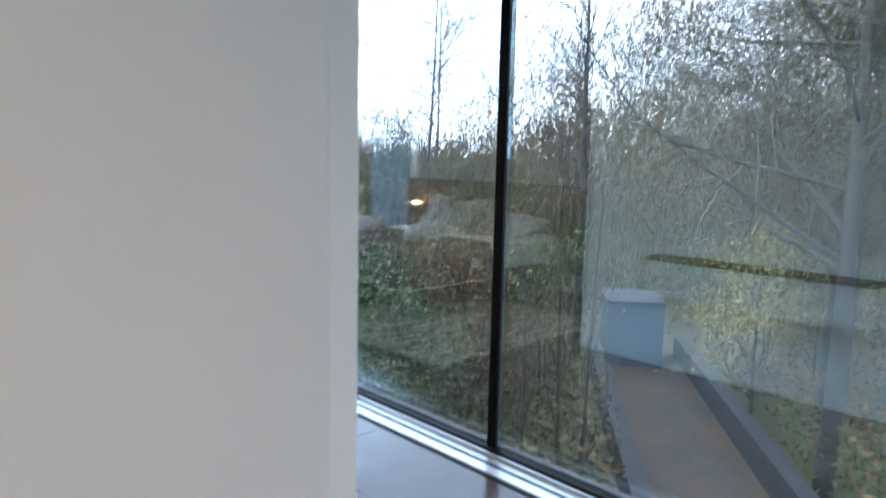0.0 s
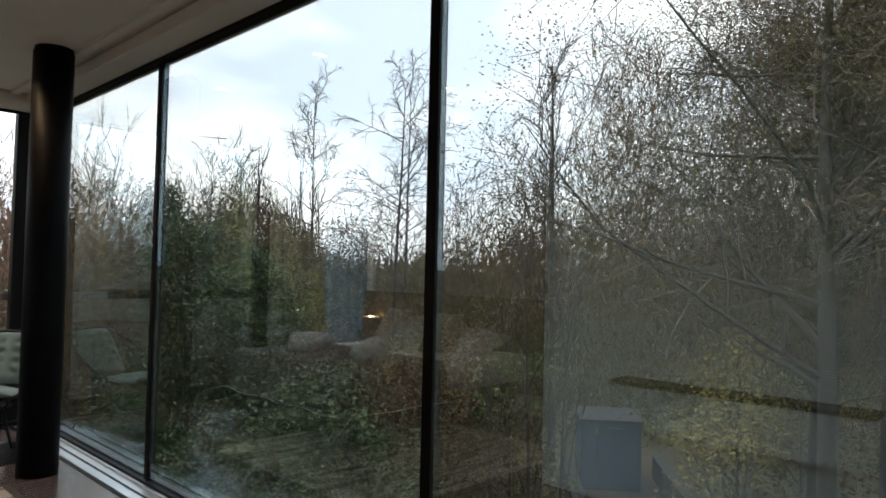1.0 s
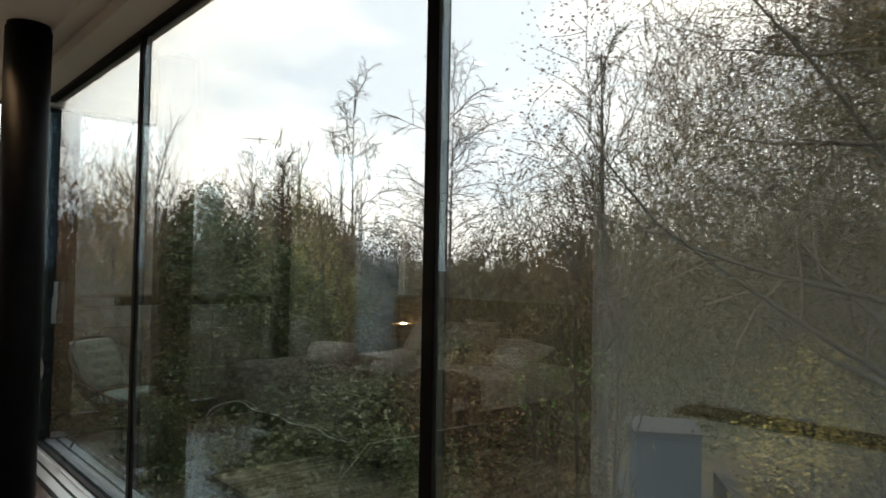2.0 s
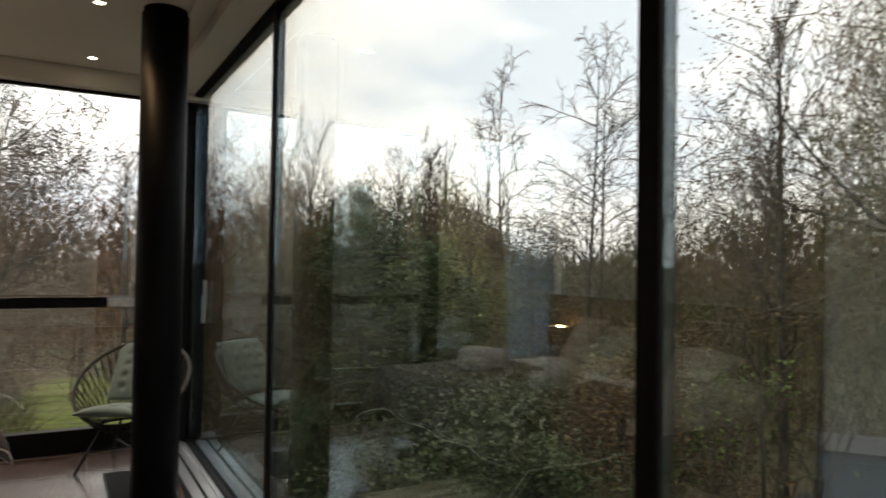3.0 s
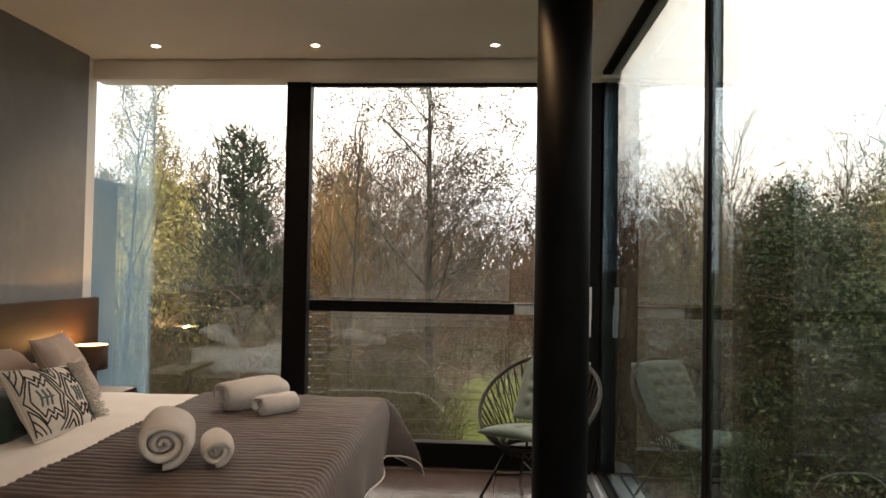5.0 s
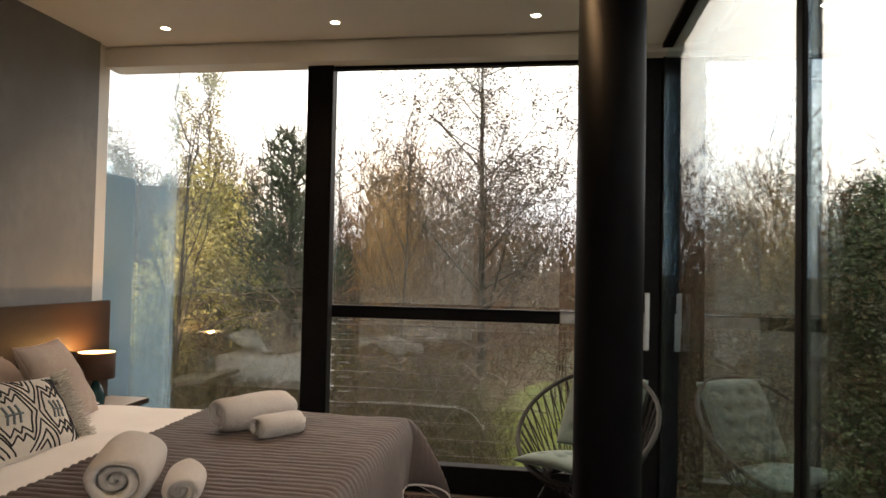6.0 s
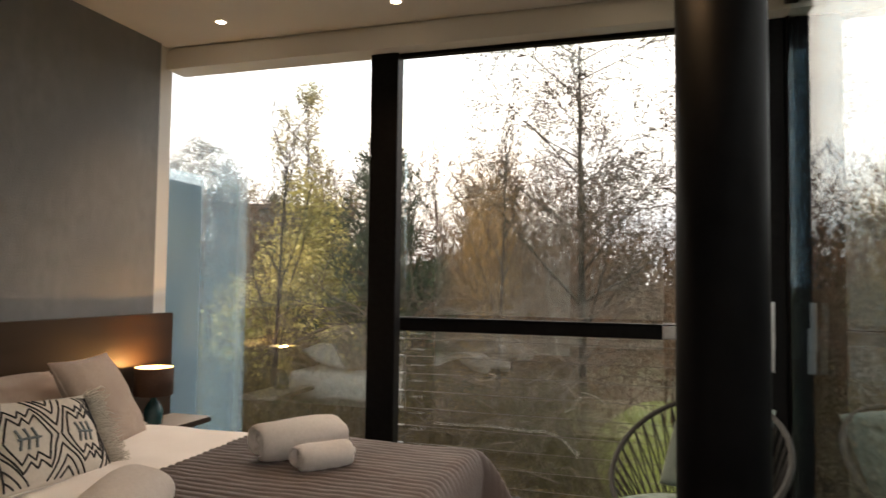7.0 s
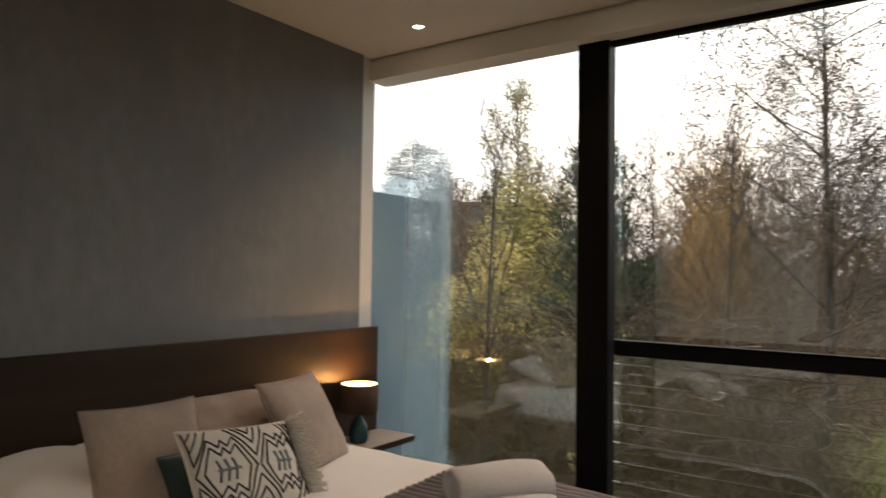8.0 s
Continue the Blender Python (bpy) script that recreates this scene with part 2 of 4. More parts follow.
# bed wall: grey wallpaper panel, white return beside the window
obj("wall_bed", box_bm((-0.25, 4.65, 0), (-0.02, 8.478, H)), M_WHITE, label="white painted wall behind the bed", category="wall", kind="structure")
obj("wall_panel", box_bm((-0.019, 4.65, 0), (0.0, 8.35, H), 0.002), M_GREY, label="grey textured wallpaper above the headboard", category="wall covering", kind="structure")
# block added past the wall end to stop bright stray reflections by the window
M_BLOCK = mat("pale_blue_grey_block", (0.33, 0.43, 0.48), 0.85, var=0.06, scale=2.5, second=(0.30, 0.39, 0.44), sscale=0.7, bump=0.1, bscale=120)
obj("reflection_block", box_bm((-1.2, 8.48, -0.4), (-0.06, 8.855, 1.95)), M_BLOCK, label="added low pale blue-grey block that stops stray bright reflections", category="wall", kind="structure")
obj("wall_rear", box_bm((-3.2, -1.85, 0), (XG + 0.12, -1.6, H)), M_WHITE, label="plain white rear wall", category="wall", kind="structure")
obj("wall_west", box_bm((-3.45, -1.85, 0), (-3.2, 2.45, H)), M_WHITE, label="plain white side wall", category="wall", kind="structure")

# white partition block that the camera comes round, with a flush black pull by its edge
obj("wall_partition", box_bm((-3.2, 2.36, 0), (1.564, 2.429, H), 0.003), M_WHITE, label="white painted partition wall beside the entrance", category="wall", kind="structure")
obj("wall_partition_core", box_bm((-3.2, 2.43, 0), (1.651, 4.65, H), 0.003), M_WHITE, label="white painted end of the partition block", category="wall", kind="structure")
pull = thing("flush_pull", "black recessed door pull on the partition", "door pull")
part("plate", box_bm((1.584, 2.4262, 1.31), (1.608, 2.4308, 1.49), 0.002), M_FRAME, pull)
part("grip", box_bm((1.590, 2.4255, 1.33), (1.602, 2.4318, 1.47), 0.002), M_WALNUT, pull, "dark brown inset grip")

console = thing("wall_console", "white floating console with a dark top", "console")
part("body", box_bm((1.652, 2.75, 0.50), (1.83, 4.05, 0.74), 0.004), M_WHITE, console)
part("top", box_bm((1.652, 2.74, 0.741), (1.845, 4.06, 0.765), 0.003), M_FRAME, console, "dark top board")

# ---------------- long glass wall ----------------
glass_wall = thing("glass_wall", "floor to ceiling glazing in slim black frames", "glass wall", kind="structure")
for y in (-1.06, 1.395, 3.85, 6.305):
    part("mullion", box_bm((XG - 0.004, y - 0.026, 0), (XG + 0.045, y + 0.026, SOG), 0.003), M_FRAME, glass_wall, "slim black mullion")
part("corner_post", box_bm((XG, YF - 0.02, 0), (XG + 0.1, YF + 0.1, SOG), 0.003), M_FRAME, glass_wall)
part("top_rail", box_bm((XG - 0.02, -1.6, SOG - 0.022), (XG + 0.05, YF - 0.02, SOG)), M_FRAME, glass_wall)
part("bottom_rail", box_bm((XG - 0.02, -1.6, 0), (XG + 0.05, YF - 0.02, 0.022)), M_FRAME, glass_wall)
for a, b in ((-1.6, -1.09), (-1.03, 1.365), (1.425, 3.82), (3.88, 6.275), (6.335, 8.505)):
    p = part("pane", box_bm((XG + 0.008, a, 0.022), (XG + 0.032, b, SOG - 0.022)), M_SOLAR, glass_wall, "clear reflective glass pane")
    p.visible_shadow = False
track = thing("floor_track", "brushed aluminium threshold channel along the glass wall", "threshold", kind="structure")
part("sill_plate", box_bm((XG - 0.185, -1.6, -0.004), (XG - 0.02, YF - 0.06, 0.006), 0.002), M_ALU, track)
part("track_lip", box_bm((XG - 0.06, -1.6, 0.006), (XG - 0.052, YF - 0.06, 0.022)), M_ALU, track)
part("track_gap", box_bm((XG - 0.125, -1.6, 0.0062), (XG - 0.108, YF - 0.06, 0.0085)), M_FRAME, track, "black drainage slot")
part("track_gap", box_bm((XG - 0.21, -1.6, -0.004), (XG - 0.187, YF - 0.06, 0.0045)), M_FRAME, track, "black edge joint")

# ---------------- end glazing ----------------
end_window = thing("end_window", "full height end glazing with black frames", "window", kind="structure")
part("post", box_bm((1.335, YF - 0.03, 0), (1.503, YF + 0.06, SOF), 0.004), M_FRAME, end_window, "broad black post between panes")
part("door_stile", box_bm((3.27, YF, 0), (XG, YF + 0.09, SOF), 0.004), M_FRAME, end_window, "black door stile by the corner")
part("ledge", box_bm((1.503, YF, 0), (3.27, YF + 0.09, 0.165), 0.004), M_FRAME, end_window, "black ledge below the pane")
part("ledge", box_bm((-0.02, YF - 0.05, 0), (1.335, YF + 0.09, 0.10), 0.004), M_FRAME, end_window, "black ledge below the pane")
part("top_rail", box_bm((1.503, YF, SOF - 0.02), (3.27, YF + 0.05, SOF)), M_FRAME, end_window)
for a, b in ((-0.9, 1.418), (1.422, XG + 0.1)):
    p = part("pane", box_bm((a, YG, -0.45), (b, YG + 0.024, 3.35)), M_GLASS, end_window, "clear reflective glass pane")
    p.visible_shadow = False
h = part("door_handle", box_bm((3.405, YF - 0.055, 1.015), (3.432, YF - 0.037, 1.24), 0.004, 2), M_ALU, end_window, "brushed steel lever handle")
part("back_plate", box_bm((3.402, YF - 0.012, 0.905), (3.436, YF - 0.0005, 1.12), 0.004, 2), M_ALU, h)
part("spindle", cyl_bm((3.418, YF - 0.04, 1.035), (3.418, YF - 0.008, 1.035), 0.011, n=12), M_ALU, h)

# translucent panes added as a pale blue veil: a return inside the pane and a fin outside it
fin = thing("glass_screen", "translucent pale blue veil panes by the window", "glass screen")
for y0, y1 in ((8.482, YG - 0.002), (YG + 0.026, 9.36)):
    f = part("pane", box_bm((-0.045, y0, -0.4), (-0.033, y1, 3.1)), M_VEIL, fin)
    f.visible_shadow = False

# guard rail close outside the door
rail = thing("guard_rail", "dark metal guard rail with thin steel cables", "railing")
part("handrail", box_bm((1.40, 8.665, 1.030), (2.93, 8.705, 1.103), 0.005), M_FRAME, rail, "dark flat handrail")
part("end_bracket", box_bm((2.93, 8.662, 1.034), (3.49, 8.708, 1.099), 0.004), M_SILVER, rail, "weathered grey metal sleeve")
part("rail_cap", box_bm((1.40, 8.66, 1.1035), (3.49, 8.71, 1.109)), M_FRAME, rail, "thin dark rail capping")
part("rail_post", box_bm((1.37, 8.66, -0.02), (1.40, 8.71, 1.109)), M_FRAME, rail)
part("rail_post", box_bm((3.49, 8.66, -0.02), (3.52, 8.71, 1.109)), M_FRAME, rail)
for k in range(9):
    z = 0.985 - 0.1 * k
    part("cable", cyl_bm((1.40, 8.685, z), (3.49, 8.685, z), 0.0018, n=6), M_STEEL, rail)
    part("cable_fitting", cyl_bm((1.40, 8.685, z), (1.495, 8.685, z), 0.0045, n=8), M_ALU, rail, "small bright cable end")
obj("facade_ledge", box_bm((-0.3, YF + 0.10, -0.6), (3.75, 8.85, -0.02)), M_DARKPANEL, label="dark outer ledge below the glazing", category="ledge", kind="structure")
obj("facade_below", box_bm((-3.45, -1.85, -3.6), (XG + 0.1, YF + 0.05, -0.26)), M_DARKPANEL, label="dark lower storey wall", category="wall", kind="structure")
obj("roof", box_bm((-3.5, -1.9, H + 0.31), (XG + 0.35, YG - 0.02, H + 0.6)), M_DARKPANEL, label="flat dark roof slab", category="roof", kind="structure")

# column
col = thing("column", "round black satin steel column on the floor", "column", at=pose(3.075, 6.955, 0))
part("shaft", cyl_bm((0, 0, 0.004), (0, 0, H - 0.03), 0.121, n=64), M_COLUMN, col)
part("collar", cyl_bm((0, 0, H - 0.03), (0, 0, H - 0.001), 0.113, n=64), M_FRAME, col)

# ceiling downlights
M_SPOT = glow_mat("downlight_lens", (1.0, 0.86, 0.66), 22.0)
M_BEZEL = mat("white_bezel", (0.8, 0.78, 0.75), 0.4, var=0.02)
dl = thing("downlight", "small round recessed ceiling downlight, lit, with added unseen copies", "downlight", "ceiling downlights", at=pose(0.571, 8.144, H))
bz = bmesh.new()
ring = [[bz.verts.new((r * math.cos(a), r * math.sin(a), z)) for a in [k * math.tau / 24 for k in range(24)]] for r, z in ((0.036, -0.0005), (0.034, -0.004), (0.028, -0.004), (0.025, 0.0))]
for i in range(3):
    for k in range(24):
        bz.faces.new((ring[i][k], ring[i][(k + 1) % 24], ring[i + 1][(k + 1) % 24], ring[i + 1][k]))
part("bezel", bz, M_BEZEL, dl)
part("lens", cyl_bm((0, 0, -0.0025), (0, 0, -0.0008), 0.0245, n=24), M_SPOT, dl, "glowing warm lens")
# the first three copies stand in view; the others are added out of view
for x, y in ((1.622, 8.15), (2.766, 8.16), (2.752, 7.016), (1.622, 5.6), (2.752, 5.7), (2.6, 3.6), (2.6, 1.9), (0.9, 1.45), (0.9, 0.2)):
    copy_thing(dl, pose(x, y, H))
# beams below y 6 are unseen fill; the pair at 0.9 warms the partition
for x, y in ((0.571, 8.144), (1.622, 8.15), (2.766, 8.16), (2.752, 7.016), (1.622, 5.6), (2.752, 5.7), (2.6, 3.6), (0.9, 1.45), (0.9, 0.2)):
    sp = new("downlight_and_fill_beam", bpy.data.lights.new("downlight_and_fill_beam", 'SPOT'))
    sp.data.energy, sp.data.color, sp.data.spot_size, sp.data.spot_blend, sp.data.shadow_soft_size = 48.0 if y < 2 else 25.0, (1.0, 0.66, 0.36), radians(95), 0.7, 0.03
    sp.matrix_world = pose(x, y, H - 0.006)

# ---------------- outdoors ----------------
GZ = -3.3
gv, gf = [], []
GN = 60
for j in range(GN + 1):
    for i in range(GN + 1):
        u, v = (i / GN * 2 - 1), (j / GN * 2 - 1)
        x, y = 12 + 400 * u * abs(u) ** 1.4, 14 + 400 * v * abs(v) ** 1.4
        r = math.hypot(x - 2, y - 4)
        gv.append((x, y, GZ + 0.25 * noise.noise(Vector((x * 0.08, y * 0.08, 3))) * min(1, r / 20) + 0.01 * max(0, r - 30)))
for j in range(GN):
    for i in range(GN):
        a = j * (GN + 1) + i
        gf.append((a, a + 1, a + GN + 2, a + GN + 1))
obj("ground", mesh_from("ground", gv, gf, True), M_GROUND, label="brown leaf litter and rough grass", category="ground", kind="structure")


def patch(name, cx, cy, rx, ry, z, material, label, category, seed=0):
    n = 48
    vs = [(cx, cy, z)]
    for k in range(n):
        a = k * math.tau / n
        w = 1 + 0.12 * noise.noise(Vector((math.cos(a) * 1.5, math.sin(a) * 1.5, seed)))
        vs.append((cx + rx * w * math.cos(a), cy + ry * w * math.sin(a), z))
    return obj(name, mesh_from(name, vs, [(0, 1 + k, 1 + (k + 1) % n) for k in range(n)]), material, label=label, category=category, kind="structure")


patch("lawn", 3.5, 25.0, 2.3, 7.0, GZ + 0.2, M_LAWN, "bright green mown lawn below the trees", "lawn", 2)
# sunken path with dark edging walls, leading to a low shed
PD = Vector((0.787, 0.617, 0))
PN = Vector((0.617, -0.787, 0))
P0 = Vector((9.6, 5.1, GZ))


def strip(name, o0, o1, l0, l1, z0, z1, material, label, category, kind=""):
    c = [P0 + PD * l + PN * o for l, o in ((l0, o0), (l1, o0), (l1, o1), (l0, o1))]
    vs = [(p.x, p.y, GZ + z0) for p in c] + [(p.x, p.y, GZ + z1) for p in c]
    return obj(name, mesh_from(name, vs, [(3, 2, 1, 0), (4, 5, 6, 7), (0, 1, 5, 4), (1, 2, 6, 5), (2, 3, 7, 6), (3, 0, 4, 7)]), material, label=label, category=category, kind=kind)


strip("path", -1.05, 0.72, -4, 7.7, -0.3, 0.14, M_PATH, "pale path strewn with brown leaves", "path", "structure")
strip("garden_wall", 0.72, 0.98, -4, 7.7, -0.3, 0.62, M_DARKPANEL, "low dark boarded edging wall", "wall", "structure")
strip("garden_wall", -1.3, -1.05, -4, 7.7, -0.3, 0.55, M_DARKPANEL, "low dark boarded edging wall", "wall", "structure")
shed = thing("shed", "small blue-grey garden shed at the path end", "shed", at=pose(15.14, 9.88, GZ + 0.14, 0, 0, 38))
part("wall", box_bm((-0.7, -0.62, 0), (0.7, 0.62, 1.42), 0.01), M_SHED, shed)
part("roof", box_bm((-0.74, -0.66, 1.42), (0.74, 0.66, 1.47), 0.01), M_DARKPANEL, shed, "flat dark roof")
part("door", box_bm((-0.725, -0.3, 0.05), (-0.702, 0.3, 1.3), 0.004), M_SHED, shed, "boarded door")


rng = random.Random(7)


def tube(vs, fs, pts, rads, n):
    """Adds a tapered tube along pts."""
    base = len(vs)
    for i, p in enumerate(pts):
        d = (pts[min(i + 1, len(pts) - 1)] - pts[max(i - 1, 0)])
        if d.length < 1e-6:
            d = Vector((0, 0, 1))
        d.normalize()
        u = d.cross(Vector((0.31, 0.95, 0.1))).normalized()
        w = d.cross(u)
        for k in range(n):
            a = k * math.tau / n
            vs.append(p + (u * math.cos(a) + w * math.sin(a)) * rads[i])
    for i in range(len(pts) - 1):
        for k in range(n):
            a, b = base + i * n + k, base + i * n + (k + 1) % n
            fs.append((a, b, b + n, a + n))


def grow(rg, height, spread, levels=4, up=0.25, kids=(9, 6, 5, 4), r0=None, first=0.25, droop=0.0, wig=0.12, angle=(35, 70), ratio=0.5, thin=0.36, cone=0.72):
    """A tapered trunk with limbs and twigs. Returns trunk and limb geometry, twig geometry, and the twig points."""
    tv, tf, bv, bf, tips = [], [], [], [], []
    r0 = r0 or height * 0.010

    def limb(p, d, length, rad, lev):
        n = 7 if lev == 0 else (4 if lev == 1 else 3)
        segs = (9, 6, 4, 2)[min(lev, 3)]
        pts, rads, q = [p.copy()], [rad], p.copy()
        dd = d.copy()
        for i in range(segs):
            w = wig * (0.1 if lev == 0 else 1.0 + 0.4 * lev)
            dd = (dd + Vector((rg.gauss(0, w), rg.gauss(0, w), rg.gauss(0, w * 0.6) + (up * 0.25 if lev else 0.05) - droop * lev * 0.08))).normalized()
            q = q + dd * (length / segs)
            pts.append(q.copy())
            rads.append(max(0.0045, rad * (1 - 0.85 * (i + 1) / segs)))
        tube(tv if lev < 2 else bv, tf if lev < 2 else bf, pts, rads, n)
        if lev >= levels - 1:
            tips.extend(pts[1:])
            return
        for k in range(kids[lev]):
            lo = first if lev == 0 else 0.2
            f = lo + (1 - lo) * (k + rg.random()) / kids[lev]
            i = min(int(f * segs), segs - 1)
            s = f * segs - i
            at = pts[i].lerp(pts[i + 1], s)
            axis = (pts[i + 1] - pts[i]).normalized()
            side = axis.cross(Vector((rg.gauss(0, 1), rg.gauss(0, 1), rg.gauss(0, 1)))).normalized()
            an = radians(rg.uniform(*angle))
            nd = (axis * math.cos(an) + side * math.sin(an)).normalized()
            ln = length * (spread * (1.08 - cone * f) if lev == 0 else ratio * (1.15 - 0.55 * f)) * rg.uniform(0.75, 1.2)
            limb(at, nd, ln, max((0.02, 0.012, 0.0085, 0.007)[lev], rads[i] * thin), lev + 1)

    limb(Vector((0, 0, 0)), Vector((0, 0, 1)), height, r0, 0)
    return tv, tf, bv, bf, tips


def leaves(rg, points, count, size, jitter):
    vs, fs = [], []
    for _ in range(count):
        p = rg.choice(points) + Vector((rg.gauss(0, jitter), rg.gauss(0, jitter), rg.gauss(0, jitter)))
        a = Vector((rg.gauss(0, 1), rg.gauss(0, 1), rg.gauss(0, 0.6))).normalized()
        b = a.cross(Vector((rg.gauss(0, 1), rg.gauss(0, 1), rg.gauss(0, 1)))).normalized()
        s = size * rg.uniform(0.6, 1.3)
        k = len(vs)
        vs += [p - a * s, p + b * s * 0.5, p + a * s, p - b * s * 0.5]
        fs.append((k, k + 1, k + 2, k + 3))
    return vs, fs


def make_tree(name, label, category, seed, height, spread, leaf=None, count=0, size=0.05, jitter=0.12, group="trees outside", bark=None, **kw):
    rg = random.Random(seed)
    tv, tf, bv, bf, tips = grow(rg, height, spread, **kw)
    t = thing(name, label, category, group)
    part("trunk", mesh_from("trunk", tv, tf, True), bark or M_BARK, t)
    tagged(part("twigs", mesh_from("twigs", bv, bf), M_TWIG, t), kind="stuff")
    if leaf:
        tagged(part("crown", mesh_from("crown", *leaves(rg, tips, count, size, jitter)), leaf, t), kind="stuff")
    return t


def put(t, x, y, s=1.0, rz=0.0, z=GZ):
    c = copy_thing(t, pose(x, y, z, 0, 0, rz))
    c.scale = (s, s, s)
    return c


def move(t, x, y, s=1.0, rz=0.0, z=GZ):
    t.matrix_basis = pose(x, y, z, 0, 0, rz)
    t.scale = (s, s, s)
    return t


# beyond the end window
alder = move(make_tree("alder_tree", "tall nearly bare alder with spreading limbs and last dark leaves", "tree", 3, 10.6, 0.40, kids=(26, 11, 7, 3), first=0.24, angle=(46, 68), up=0.25, wig=0.06, cone=0.42, ratio=0.46, thin=0.36, leaf=M_LEAF_D, count=24000, size=0.034, jitter=0.08, r0=0.13), 1.3, 20.6, 1.0, 210)
birch = move(make_tree("birch_tree", "slender birch, bare above and yellow-leaved below", "tree", 11, 9.6, 0.36, kids=(26, 7, 5, 3), first=0.05, cone=0.8, angle=(16, 42), up=0.7, leaf=M_LEAF_Y, count=9000, size=0.045, jitter=0.14, r0=0.06), -7.0, 23.0)


def leaf_mass(name, label, category, seed, lobes, count, size, leaf, stems=9):
    """A dense leafy bush: stems rising into overlapping lobes (x, y, z, rx, rz) with leaves thickest near their skins."""
    rg = random.Random(seed)
    t = thing(name, label, category, "shrubs outside")
    tv, tf, vs, fs = [], [], [], []
    for k in range(stems):
        lx, ly, lz, rx, rz = lobes[k % len(lobes)]
        tip = Vector((lx + rg.gauss(0, rx * 0.5), ly + rg.gauss(0, rx * 0.5), lz + rz * rg.uniform(0.3, 0.9)))
        base = Vector((lx * 0.25 + rg.gauss(0, 0.15), ly * 0.25 + rg.gauss(0, 0.15), 0))
        mid = base.lerp(tip, 0.5) + Vector((rg.gauss(0, 0.12), rg.gauss(0, 0.12), 0.1))
        tube(tv, tf, [base, mid, tip], [0.035, 0.022, 0.006], 5)
    weight = [l[3] ** 2 * l[4] for l in lobes]
    for _ in range(count):
        lx, ly, lz, rx, rz = rg.choices(lobes, weight)[0]
        d = Vector((rg.gauss(0, 1), rg.gauss(0, 1), rg.gauss(0, 1))).normalized()
        rad = rg.random() ** 0.4
        p = Vector((lx + d.x * rx * rad, ly + d.y * rx * rad, lz + d.z * rz * rad))
        p *= 1 + 0.16 * noise.noise(p * 1.6) + 0.08 * noise.noise(p * 4.0)
        if p.z < 0.05:
            continue
        a = Vector((rg.gauss(0, 1), rg.gauss(0, 1), rg.gauss(0, 0.7))).normalized()
        b = a.cross(Vector((rg.gauss(0, 1), rg.gauss(0, 1), rg.gauss(0, 1)))).normalized()
        q = size * rg.uniform(0.6, 1.3)
        k = len(vs)
        vs += [p - a * q, p + b * q * 0.5, p + a * q, p - b * q * 0.5]
        fs.append((k, k + 1, k + 2, k + 3))
    part("stems", mesh_from("stems", tv, tf, True), M_BARK, t)
    tagged(part("crown", mesh_from("crown", vs, fs), leaf, t), kind="stuff")
    return t


yellow_bush = leaf_mass("leafy_bush", "tall dense bush of yellow-green autumn leaves", "bush", 12, [(0, 0, 3.3, 1.45, 2.2), (0.8, 0.2, 2.0, 1.7, 1.7), (-0.9, -0.2, 2.0, 1.7, 1.8), (0.1, 0.0, 4.8, 0.8, 1.3), (1.6, 0, 1.3, 1.4, 1.3), (-1.7, 0, 1.2, 1.3, 1.3)], 50000, 0.05, M_LEAF_YG)
move(yellow_bush, -6.4, 22.2, 1.24, 0)
low_bush = leaf_mass("leafy_bush", "low dark bush of mixed olive and yellow leaves", "bush", 13, [(0, 0, 1.1, 1.5, 1.1), (1.2, 0.4, 0.9, 1.3, 0.9), (-1.2, -0.3, 0.9, 1.2, 1.0)], 14000, 0.045, M_LEAF_O)
move(low_bush, -4.3, 18.6, 1.0, 0)
sprig = leaf_mass("leafy_bush", "small sprig of bright yellow leaves", "bush", 14, [(0, 0, 2.3, 0.16, 0.14), (0.14, 0.05, 2.15, 0.12, 0.1)], 90, 0.035, M_LEAF_Y, 4)
move(sprig, -0.9, 13.6, 1.0, 0)


def make_pine(seed):
    rg = random.Random(seed)
    tv, tf, nv, nf = [], [], [], []
    hgt = 8.2
    tube(tv, tf, [Vector((0, 0, hgt * k / 8)) for k in range(9)], [0.17 * (1 - k / 8.6) for k in range(9)], 8)
    for k in range(110):
        f = 0.12 + 0.86 * k / 110
        a = rg.random() * math.tau
        ln = 2.3 * (1 - f) ** 0.75 * rg.uniform(0.6, 1.15) + 0.15
        d = Vector((math.cos(a), math.sin(a), 0.15))
        pts = [Vector((0, 0, hgt * f)) + d * ln * s + Vector((0, 0, 0.45 * ln * s * s)) for s in (0, 0.35, 0.7, 1.0)]
        tube(tv, tf, pts, [0.028, 0.02, 0.012, 0.006], 4)
        for _ in range(int(46 * ln) + 24):
            s = rg.uniform(0.2, 1.05)
            p = pts[0].lerp(pts[3], s) + Vector((rg.gauss(0, 0.13), rg.gauss(0, 0.13), rg.gauss(0, 0.1)))
            dr = (d * 0.5 + Vector((rg.gauss(0, 0.6), rg.gauss(0, 0.6), 0.9))).normalized()
            sd = dr.cross(Vector((rg.gauss(0, 1), rg.gauss(0, 1), 0))).normalized() * 0.022
            L = rg.uniform(0.14, 0.26)
            b = len(nv)
            nv += [p - sd, p + sd, p + dr * L]
            nf.append((b, b + 1, b + 2))
    t = thing("pine_tree", "dark green pine with upswept branches", "tree", "trees outside")
    part("trunk", mesh_from("trunk", tv, tf, True), M_BARK, t)
    tagged(part("crown", mesh_from("crown", nv, nf), M_NEEDLE, t), kind="stuff")
    return t


pine = move(make_pine(5), -2.7, 18.5, 0.93)
put(pine, -16.0, 36.0, 1.1, 40)
